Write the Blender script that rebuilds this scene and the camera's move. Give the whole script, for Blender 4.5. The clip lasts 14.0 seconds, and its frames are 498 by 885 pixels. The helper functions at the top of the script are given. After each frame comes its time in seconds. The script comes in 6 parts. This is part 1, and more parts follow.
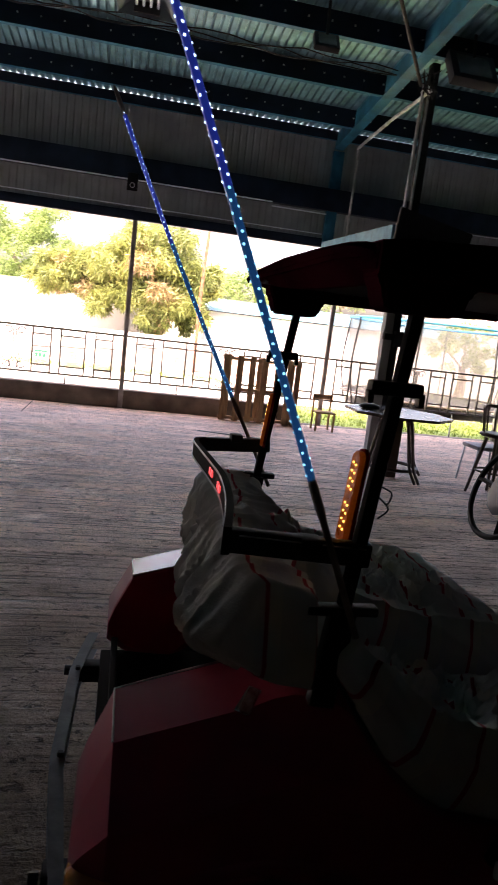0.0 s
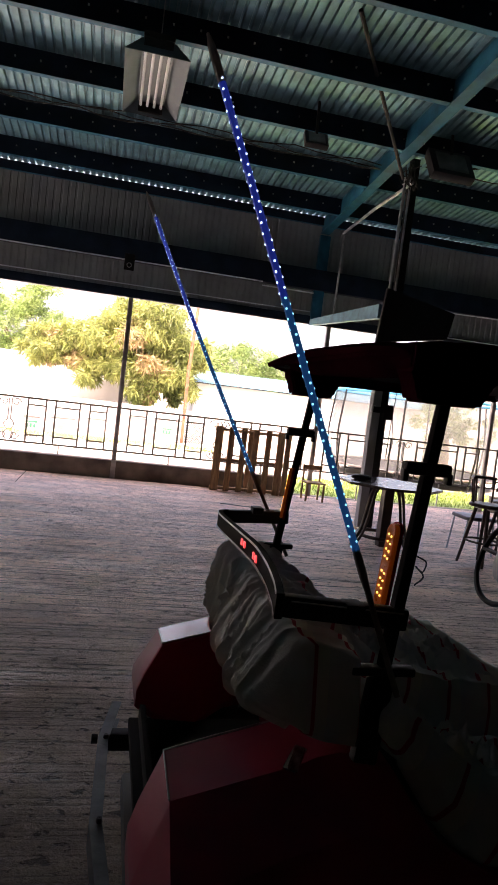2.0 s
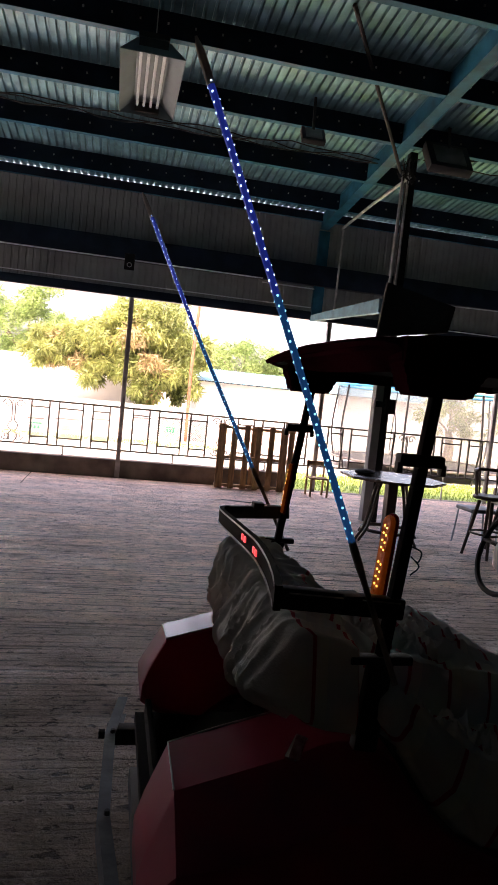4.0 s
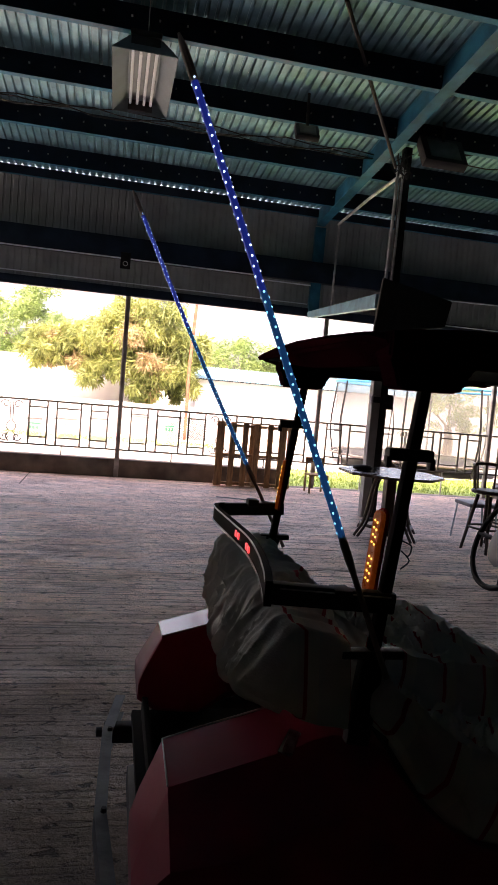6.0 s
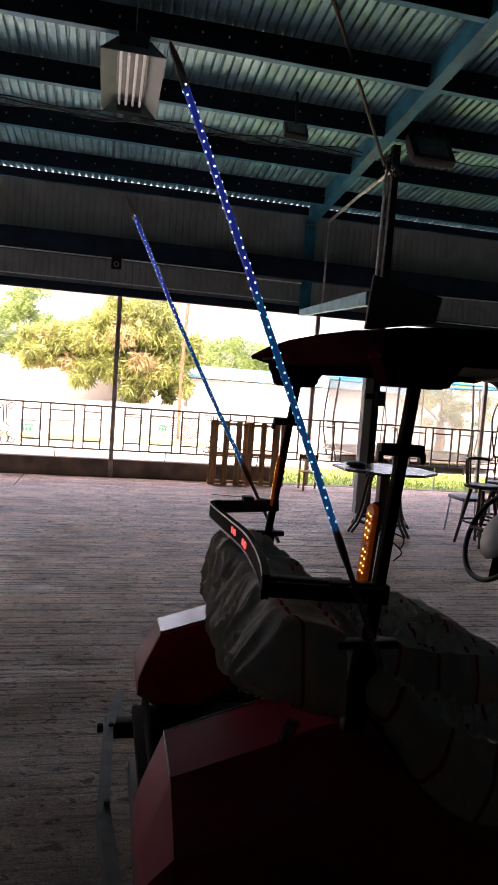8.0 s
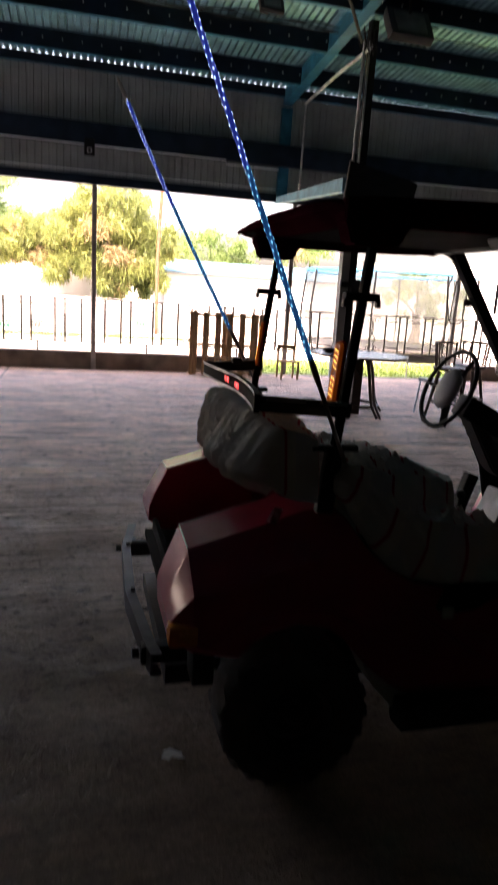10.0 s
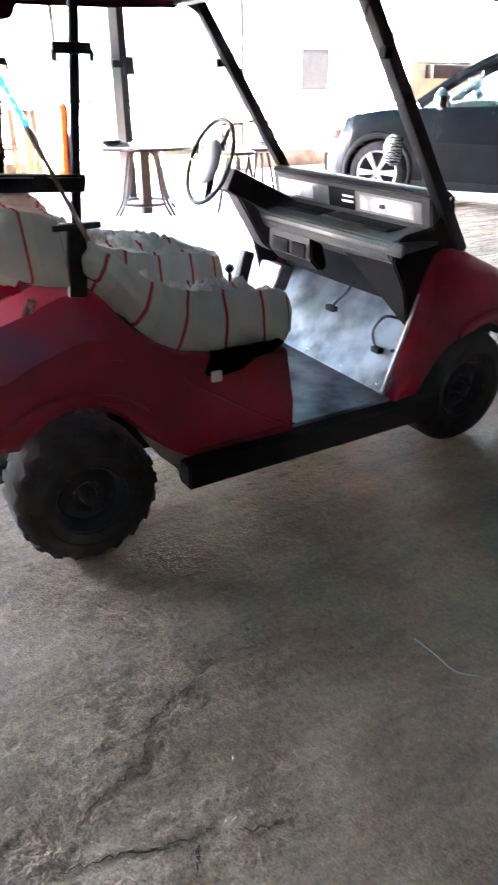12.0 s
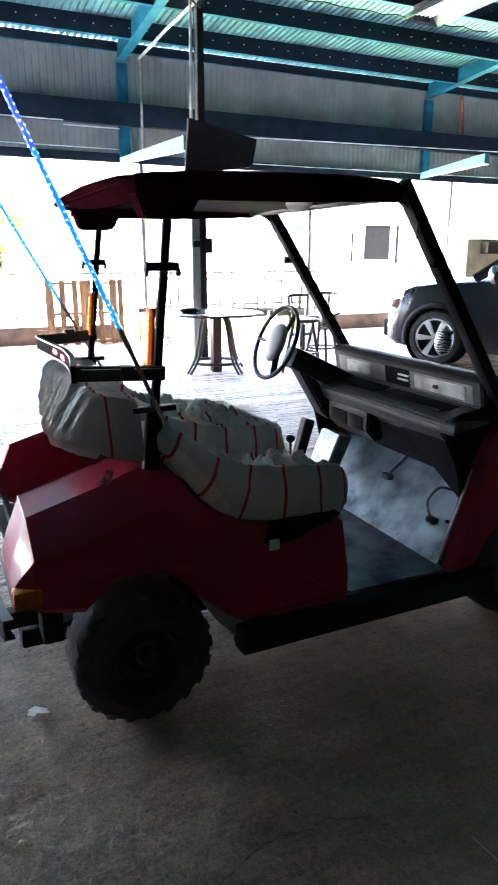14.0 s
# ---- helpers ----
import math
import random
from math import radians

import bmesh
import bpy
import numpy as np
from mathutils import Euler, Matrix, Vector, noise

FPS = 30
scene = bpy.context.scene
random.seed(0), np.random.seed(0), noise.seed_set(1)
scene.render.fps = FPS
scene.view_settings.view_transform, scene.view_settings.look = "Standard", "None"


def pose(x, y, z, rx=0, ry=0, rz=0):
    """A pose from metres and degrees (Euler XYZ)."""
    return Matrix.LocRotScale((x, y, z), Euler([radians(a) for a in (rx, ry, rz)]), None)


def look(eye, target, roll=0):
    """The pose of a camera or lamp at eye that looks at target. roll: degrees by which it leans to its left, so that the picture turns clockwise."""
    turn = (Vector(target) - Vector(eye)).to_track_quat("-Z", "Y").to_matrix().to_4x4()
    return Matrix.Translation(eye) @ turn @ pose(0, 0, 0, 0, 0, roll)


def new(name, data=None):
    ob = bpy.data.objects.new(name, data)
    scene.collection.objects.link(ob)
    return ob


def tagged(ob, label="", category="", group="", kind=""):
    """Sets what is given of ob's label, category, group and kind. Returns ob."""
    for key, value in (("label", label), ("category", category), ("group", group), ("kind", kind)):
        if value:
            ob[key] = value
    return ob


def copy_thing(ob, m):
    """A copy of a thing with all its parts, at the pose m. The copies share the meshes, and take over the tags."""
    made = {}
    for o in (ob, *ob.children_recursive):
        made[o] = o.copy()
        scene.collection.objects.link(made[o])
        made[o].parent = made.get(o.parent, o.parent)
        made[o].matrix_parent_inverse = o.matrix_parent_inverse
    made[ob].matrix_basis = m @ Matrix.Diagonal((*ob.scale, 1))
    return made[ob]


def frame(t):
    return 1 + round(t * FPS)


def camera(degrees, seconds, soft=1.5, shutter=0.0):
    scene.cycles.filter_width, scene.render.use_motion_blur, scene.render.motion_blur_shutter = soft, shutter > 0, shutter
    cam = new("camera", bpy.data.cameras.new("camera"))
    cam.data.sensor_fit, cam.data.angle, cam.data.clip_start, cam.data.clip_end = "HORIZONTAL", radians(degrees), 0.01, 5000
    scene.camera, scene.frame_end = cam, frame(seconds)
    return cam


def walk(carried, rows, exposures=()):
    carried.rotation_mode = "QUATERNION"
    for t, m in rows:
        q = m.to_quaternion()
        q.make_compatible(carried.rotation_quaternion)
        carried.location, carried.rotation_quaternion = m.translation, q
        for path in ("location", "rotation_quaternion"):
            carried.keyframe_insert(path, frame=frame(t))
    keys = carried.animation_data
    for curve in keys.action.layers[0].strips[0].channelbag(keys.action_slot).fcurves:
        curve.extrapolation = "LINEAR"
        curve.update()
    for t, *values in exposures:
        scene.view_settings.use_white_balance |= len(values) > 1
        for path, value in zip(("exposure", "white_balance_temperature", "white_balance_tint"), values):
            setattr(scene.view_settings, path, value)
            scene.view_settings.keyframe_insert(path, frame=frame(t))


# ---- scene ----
cam = camera(40.8, 14.0, shutter=0.5)
PATH = [
    (0, (-0.007, -0.126, 1.529), (0.381, 1.806, 1.192), 6.8),
    (0.5, (-0.131, -0.164, 1.528), (0.341, 1.754, 1.212), 6.0),
    (1, (-0.149, -0.21, 1.54), (0.289, 1.729, 1.316), 7.5),
    (1.5, (-0.164, -0.24, 1.547), (0.255, 1.71, 1.396), 6.8),
    (2, (-0.169, -0.247, 1.548), (0.249, 1.704, 1.421), 6.9),
    (2.5, (-0.165, -0.265, 1.551), (0.257, 1.686, 1.432), 6.9),
    (3, (-0.164, -0.27, 1.548), (0.25, 1.683, 1.419), 6.6),
    (5.5, (-0.139, -0.282, 1.549), (0.272, 1.671, 1.407), 5.0),
    (6, (-0.135, -0.281, 1.548), (0.272, 1.672, 1.404), 5.0),
    (6.5, (-0.133, -0.28, 1.548), (0.274, 1.673, 1.412), 5.0),
    (7, (-0.132, -0.278, 1.548), (0.275, 1.674, 1.401), 4.7),
    (7.5, (-0.132, -0.282, 1.547), (0.28, 1.67, 1.41), 4.7),
    (7.7, (-0.133, -0.293, 1.552), (0.281, 1.659, 1.411), 4.5),
    (9.8, (-0.315, -0.659, 1.457), (0.204, 1.24, 1.108), 2.7),
    (10, (-0.277, -0.731, 1.447), (0.224, 1.155, 1.007), 3.6),
    (10.5, (-0.269, -0.822, 1.412), (0.236, 1.014, 0.801), 3.5),
    (11, (-0.205, -0.836, 1.382), (0.449, 0.864, 0.556), 1.8),
    (11.5, (-0.164, -0.857, 1.375), (0.652, 0.742, 0.493), 0.8),
    (12, (-0.122, -0.868, 1.364), (0.778, 0.652, 0.426), -0.0),
    (12.5, (-0.09, -0.888, 1.362), (0.881, 0.574, 0.403), -1.1),
    (13, (-0.093, -0.915, 1.381), (0.909, 0.585, 0.516), -1.0),
    (13.5, (-0.138, -0.957, 1.468), (0.778, 0.715, 0.862), -0.9),
    (14, (-0.155, -0.939, 1.486), (0.664, 0.803, 0.944), 0.1),
]
EXPOSURES = [(0, 3.35, 7700, 29), (0.5, 3.35, 7700, 29), (1.3, 3.17, 7700, 30), (9.4, 3.17, 7700, 30), (9.8, 3.3, 7700, 28), (10.4, 4.1, 7600, 26), (11.0, 5.9, 7200, 25), (11.6, 7.55, 6900, 22), (12.5, 8.7, 6600, 20), (13.0, 8.75, 6500, 17), (13.5, 7.5, 6300, 15), (14, 6.42, 6200, 15)]
walk(cam, [(t, look(eye, target, roll)) for t, eye, target, roll in PATH], EXPOSURES)

# ---- daylight ----
SUN_EL, SUN_AZ = radians(66), radians(198)
world = bpy.data.worlds.new("sky")
scene.world = world
world.use_nodes = True
wn = world.node_tree.nodes
sky = wn.new("ShaderNodeTexSky")
sky.sky_type = "NISHITA"
sky.sun_disc = False
sky.sun_elevation, sky.sun_rotation = SUN_EL, SUN_AZ
sky.air_density, sky.dust_density = 1.0, 7.0
world.node_tree.links.new(sky.outputs[0], wn["Background"].inputs[0])
wn["Background"].inputs[1].default_value = 0.15
sun = new("sun", bpy.data.lights.new("sun", "SUN"))
sun.data.energy, sun.data.angle, sun.data.color = 1.2, radians(3.0), (1.0, 0.95, 0.86)
sun.matrix_world = look((0, 0, 0), (-math.sin(SUN_AZ) * math.cos(SUN_EL), -math.cos(SUN_AZ) * math.cos(SUN_EL), -math.sin(SUN_EL)))


# ---- materials ----
def mat(name, c, rough=0.6, metal=0.0, var=0.2, scale=6.0, bump=0.15, bscale=80.0, c2=None, coat=0.0, dist=0.004, stretch=(1, 1, 1), emit=0.0, alpha=1.0):
    m = bpy.data.materials.new(name)
    m.use_nodes = True
    nt = m.node_tree
    n, l = nt.nodes, nt.links
    b = n["Principled BSDF"]
    tc = n.new("ShaderNodeTexCoord")
    mp = n.new("ShaderNodeMapping")
    mp.inputs["Scale"].default_value = stretch
    l.new(tc.outputs["Object"], mp.inputs["Vector"])
    n1 = n.new("ShaderNodeTexNoise")
    n1.inputs["Scale"].default_value, n1.inputs["Detail"].default_value = scale, 6
    l.new(mp.outputs[0], n1.inputs["Vector"])
    ramp = n.new("ShaderNodeValToRGB")
    lo = [v * (1 - var) for v in c]
    hi = c2 if c2 else [min(1, v * (1 + var)) for v in c]
    ramp.color_ramp.elements[0].position, ramp.color_ramp.elements[0].color = 0.35, (*lo, 1)
    ramp.color_ramp.elements[1].position, ramp.color_ramp.elements[1].color = 0.65, (*hi, 1)
    l.new(n1.outputs["Fac"], ramp.inputs[0])
    l.new(ramp.outputs[0], b.inputs["Base Color"])
    n2 = n.new("ShaderNodeTexNoise")
    n2.inputs["Scale"].default_value, n2.inputs["Detail"].default_value = bscale, 4
    l.new(mp.outputs[0], n2.inputs["Vector"])
    bp = n.new("ShaderNodeBump")
    bp.inputs["Strength"].default_value, bp.inputs["Distance"].default_value = bump, dist
    l.new(n2.outputs["Fac"], bp.inputs["Height"])
    l.new(bp.outputs[0], b.inputs["Normal"])
    mr = n.new("ShaderNodeMapRange")
    mr.inputs["To Min"].default_value, mr.inputs["To Max"].default_value = max(0.02, rough - 0.1), min(1, rough + 0.1)
    l.new(n1.outputs["Fac"], mr.inputs["Value"])
    l.new(mr.outputs[0], b.inputs["Roughness"])
    b.inputs["Metallic"].default_value = metal
    b.inputs["Coat Weight"].default_value = coat
    b.inputs["Alpha"].default_value = alpha
    if emit:
        b.inputs["Emission Color"].default_value, b.inputs["Emission Strength"].default_value = (*c, 1), emit
    return m


def concrete_floor():
    """Rough slab: broom lines across the hall further in, gritty and pitted near the cart."""
    m = mat("broomed_concrete", (0.192, 0.134, 0.096), 0.62, 0, 0.15, 1.3, 0, 30, (0.262, 0.190, 0.142))
    nt = m.node_tree
    n, l = nt.nodes, nt.links
    b = n["Principled BSDF"]
    tc = n.new("ShaderNodeTexCoord")

    def math_(op, a, c, d=None):
        k = n.new("ShaderNodeMath")
        k.operation = op
        for i, v in enumerate((a, c, d)):
            if v is None:
                continue
            if isinstance(v, (int, float)):
                k.inputs[i].default_value = v
            else:
                l.new(v, k.inputs[i])
        return k.outputs[0]

    def noise_(scale, stretch, detail, rough, warp=0.0):
        mp = n.new("ShaderNodeMapping")
        mp.inputs["Scale"].default_value = stretch
        l.new(tc.outputs["Object"], mp.inputs["Vector"])
        t = n.new("ShaderNodeTexNoise")
        t.inputs["Scale"].default_value, t.inputs["Detail"].default_value, t.inputs["Roughness"].default_value = scale, detail, rough
        t.inputs["Distortion"].default_value = warp
        l.new(mp.outputs[0], t.inputs["Vector"])
        return t.outputs[0]

    def ramp_(v, a, c, lo, hi):
        r = n.new("ShaderNodeMapRange")
        r.inputs["From Min"].default_value, r.inputs["From Max"].default_value = a, c
        r.inputs["To Min"].default_value, r.inputs["To Max"].default_value = lo, hi
        l.new(v, r.inputs["Value"])
        return r.outputs[0]

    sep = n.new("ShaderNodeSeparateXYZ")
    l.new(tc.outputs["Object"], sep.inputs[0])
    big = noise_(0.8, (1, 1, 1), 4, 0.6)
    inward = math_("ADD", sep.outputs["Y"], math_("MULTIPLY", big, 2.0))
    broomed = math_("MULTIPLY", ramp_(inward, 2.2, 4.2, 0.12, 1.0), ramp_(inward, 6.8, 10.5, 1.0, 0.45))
    # long thin broom lines, broken and uneven
    line_a = ramp_(noise_(1.0, (0.22, 30, 1), 3, 0.6), 0.41, 0.48, -1.0, 0.0)
    line_b = ramp_(noise_(1.0, (0.9, 62, 1), 4, 0.65), 0.38, 0.46, -1.0, 0.0)
    broken = ramp_(noise_(3.2, (1, 5, 1), 6, 0.75), 0.40, 0.56, 0.12, 1.0)
    lines = math_("MULTIPLY", math_("MULTIPLY_ADD", line_b, 0.45, line_a), math_("MULTIPLY", broomed, broken))
    grit = noise_(210, (1, 1, 1), 3, 0.65)
    crumb = noise_(74, (1, 1, 1), 4, 0.62)
    rough_patch = ramp_(noise_(2.1, (1, 1, 1), 5, 0.62), 0.38, 0.62, 0.35, 1.0)
    # rougher towards the back of the cart, smoother beside it
    rough_patch = math_("MULTIPLY", rough_patch, ramp_(sep.outputs["X"], 0.1, 1.3, 1.9, 0.6))
    pits = math_("MULTIPLY", ramp_(noise_(24, (0.6, 1, 1), 4, 0.62), 0.34, 0.42, -1.0, 0.0), ramp_(inward, 1.6, 3.2, 0.0, 1.0))
    pocks = ramp_(noise_(60, (0.7, 1, 1), 3, 0.6), 0.30, 0.40, -1.0, 0.0)
    # clods and hollows where the slab is worn out behind the cart
    lump = noise_(27, (1, 1, 1), 5, 0.6)
    near = math_("MULTIPLY", ramp_(sep.outputs["X"], -0.1, 0.9, 1.0, 0.12), ramp_(inward, 1.6, 3.6, 1.0, 0.25))
    clods = math_("MULTIPLY", ramp_(lump, 0.42, 0.62, 0.0, 1.0), near)
    h = math_("MULTIPLY_ADD", lines, 0.9, math_("MULTIPLY", math_("MULTIPLY_ADD", crumb, 0.8, math_("MULTIPLY", grit, 0.4)), rough_patch))
    h = math_("MULTIPLY_ADD", pits, 1.1, h)
    h = math_("MULTIPLY_ADD", pocks, 0.25, h)
    h = math_("MULTIPLY_ADD", noise_(5.0, (1, 1.4, 1), 4, 0.5), 0.35, h)
    h = math_("MULTIPLY_ADD", clods, 0.6, h)
    bp = n.new("ShaderNodeBump")
    bp.inputs["Strength"].default_value, bp.inputs["Distance"].default_value = 1.0, 0.012
    l.new(h, bp.inputs["Height"])
    l.new(bp.outputs[0], b.inputs["Normal"])
    # dirt and the shade of the relief, both coloured into lines, pits and grit
    dirt_relief = math_("MAXIMUM", math_("MULTIPLY_ADD", lines, 1.0, 1.16), 0.12)
    dirt_relief = math_("MULTIPLY", dirt_relief, math_("MULTIPLY_ADD", pits, 0.85, 1.0))
    dirt_relief = math_("MULTIPLY", dirt_relief, math_("MULTIPLY_ADD", pocks, ramp_(inward, 1.2, 3.4, 0.16, 0.5), 1.0))
    dirt_relief = math_("MULTIPLY", dirt_relief, ramp_(grit, 0.3, 0.7, 0.72, 1.24))
    dirt_relief = math_("MULTIPLY", dirt_relief, ramp_(crumb, 0.3, 0.7, 0.75, 1.18))
    dirt_relief = math_("MULTIPLY", dirt_relief, ramp_(noise_(5, (0.5, 1, 1), 7, 0.7), 0.3, 0.7, 0.66, 1.3))
    dirt_relief = math_("MULTIPLY", dirt_relief, math_("MULTIPLY_ADD", math_("SUBTRACT", clods, 0.45), math_("MULTIPLY", near, 0.16), 1.0))
    # daylight from the open side is put in as paler colour further in
    far_light = n.new("ShaderNodeMix")
    far_light.data_type = "RGBA"
    l.new(math_("MULTIPLY", ramp_(inward, 2.9, 6.3, 0.0, 1.0), ramp_(noise_(3, (0.5, 1, 1), 6, 0.65), 0.32, 0.6, 0.5, 1.0)), far_light.inputs["Factor"])
    l.new(b.inputs["Base Color"].links[0].from_socket, far_light.inputs["A"])
    far_light.inputs["B"].default_value = (0.96, 0.655, 0.50, 1)
    mix = n.new("ShaderNodeMix")
    mix.data_type, mix.blend_type = "RGBA", "MULTIPLY"
    mix.inputs["Factor"].default_value = 1.0
    l.new(far_light.outputs["Result"], mix.inputs["A"])
    l.new(dirt_relief, mix.inputs["B"])
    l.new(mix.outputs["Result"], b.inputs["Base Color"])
    # patches rubbed smooth by traffic
    l.new(ramp_(noise_(2.2, (0.6, 1.3, 1), 8, 0.75), 0.4, 0.62, 0.75, 0.46), b.inputs["Roughness"])
    # specular level also raised further in, to brighten the floor near the yard
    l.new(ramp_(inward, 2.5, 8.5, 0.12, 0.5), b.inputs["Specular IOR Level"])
    return m


def striped_cloth():
    m = mat("striped_ticking", (0.60, 0.59, 0.55), 0.9, 0, 0.1, 5, 0.25, 220)
    nt = m.node_tree
    n, l = nt.nodes, nt.links
    b = n["Principled BSDF"]
    base = b.inputs["Base Color"].links[0].from_socket
    tc = n.new("ShaderNodeTexCoord")
    run = n.new("ShaderNodeAttribute")
    run.attribute_name = "weave"
    wob = n.new("ShaderNodeTexNoise")
    wob.inputs["Scale"].default_value = 3.0
    l.new(tc.outputs["Object"], wob.inputs["Vector"])
    add = n.new("ShaderNodeMath")
    add.operation = "MULTIPLY_ADD"
    add.inputs[1].default_value = 0.035
    l.new(wob.outputs["Fac"], add.inputs[0])
    l.new(run.outputs["Fac"], add.inputs[2])
    dv = n.new("ShaderNodeMath")
    dv.operation = "MULTIPLY_ADD"
    dv.inputs[1].default_value, dv.inputs[2].default_value = 1 / 0.128, 40.0
    l.new(add.outputs[0], dv.inputs[0])
    fr = n.new("ShaderNodeMath")
    fr.operation = "FRACT"
    l.new(dv.outputs[0], fr.inputs[0])
    ramp = n.new("ShaderNodeValToRGB")
    cr = ramp.color_ramp
    cr.interpolation = "CONSTANT"
    cr.elements[0].position, cr.elements[0].color = 0.0, (0, 0, 0, 1)
    cr.elements[1].position, cr.elements[1].color = 0.42, (1, 0, 0, 1)
    e = cr.elements.new(0.50)
    e.color = (0, 1, 0, 1)
    e = cr.elements.new(0.74)
    e.color = (0, 0, 0, 1)
    l.new(fr.outputs[0], ramp.inputs[0])
    sp = n.new("ShaderNodeSeparateColor")
    l.new(ramp.outputs[0], sp.inputs[0])
    cur = base
    for chan, col in (("Red", (0.46, 0.06, 0.075, 1)), ("Green", (0.66, 0.63, 0.55, 1))):
        mx = n.new("ShaderNodeMix")
        mx.data_type = "RGBA"
        l.new(sp.outputs[chan], mx.inputs["Factor"])
        l.new(cur, mx.inputs["A"])
        mx.inputs["B"].default_value = col
        cur = mx.outputs["Result"]
    l.new(cur, b.inputs["Base Color"])
    # thin cotton lets some light through
    tl = n.new("ShaderNodeBsdfTranslucent")
    l.new(cur, tl.inputs["Color"])
    ms = n.new("ShaderNodeMixShader")
    ms.inputs[0].default_value = 0.18
    l.new(b.outputs[0], ms.inputs[1])
    l.new(tl.outputs[0], ms.inputs[2])
    l.new(ms.outputs[0], n["Material Output"].inputs["Surface"])
    return m


def emitter(name, c, strength):
    m = bpy.data.materials.new(name)
    m.use_nodes = True
    b = m.node_tree.nodes["Principled BSDF"]
    b.inputs["Base Color"].default_value = (*[v * 0.6 for v in c], 1)
    b.inputs["Emission Color"].default_value, b.inputs["Emission Strength"].default_value = (*c, 1), strength
    b.inputs["Roughness"].default_value = 0.3
    return m


def glass(name, tint, alpha):
    m = bpy.data.materials.new(name)
    m.use_nodes = True
    b = m.node_tree.nodes["Principled BSDF"]
    b.inputs["Base Color"].default_value = (*tint, 1)
    b.inputs["Roughness"].default_value = 0.03
    b.inputs["Alpha"].default_value = alpha
    return m


def leafy(name, c, c2):
    m = mat(name, c, 0.5, 0, 0.2, 1.1, 0.1, 30, c2)
    b = m.node_tree.nodes["Principled BSDF"]
    n, l = m.node_tree.nodes, m.node_tree.links
    g = n.new("ShaderNodeNewGeometry")
    mix = n.new("ShaderNodeMix")
    mix.data_type = "RGBA"
    base = b.inputs["Base Color"].links[0].from_socket
    hsv = n.new("ShaderNodeHueSaturation")
    mr = n.new("ShaderNodeMapRange")
    mr.inputs["To Min"].default_value, mr.inputs["To Max"].default_value = 0.6, 1.5
    l.new(g.outputs["Random Per Island"], mr.inputs["Value"])
    l.new(mr.outputs[0], hsv.inputs["Value"])
    l.new(base, hsv.inputs["Color"])
    l.new(hsv.outputs[0], b.inputs["Base Color"])
    tl = n.new("ShaderNodeBsdfTranslucent")
    l.new(hsv.outputs[0], tl.inputs["Color"])
    ms = n.new("ShaderNodeMixShader")
    ms.inputs[0].default_value = 0.4
    l.new(b.outputs[0], ms.inputs[1])
    l.new(tl.outputs[0], ms.inputs[2])
    l.new(ms.outputs[0], n["Material Output"].inputs["Surface"])
    return m


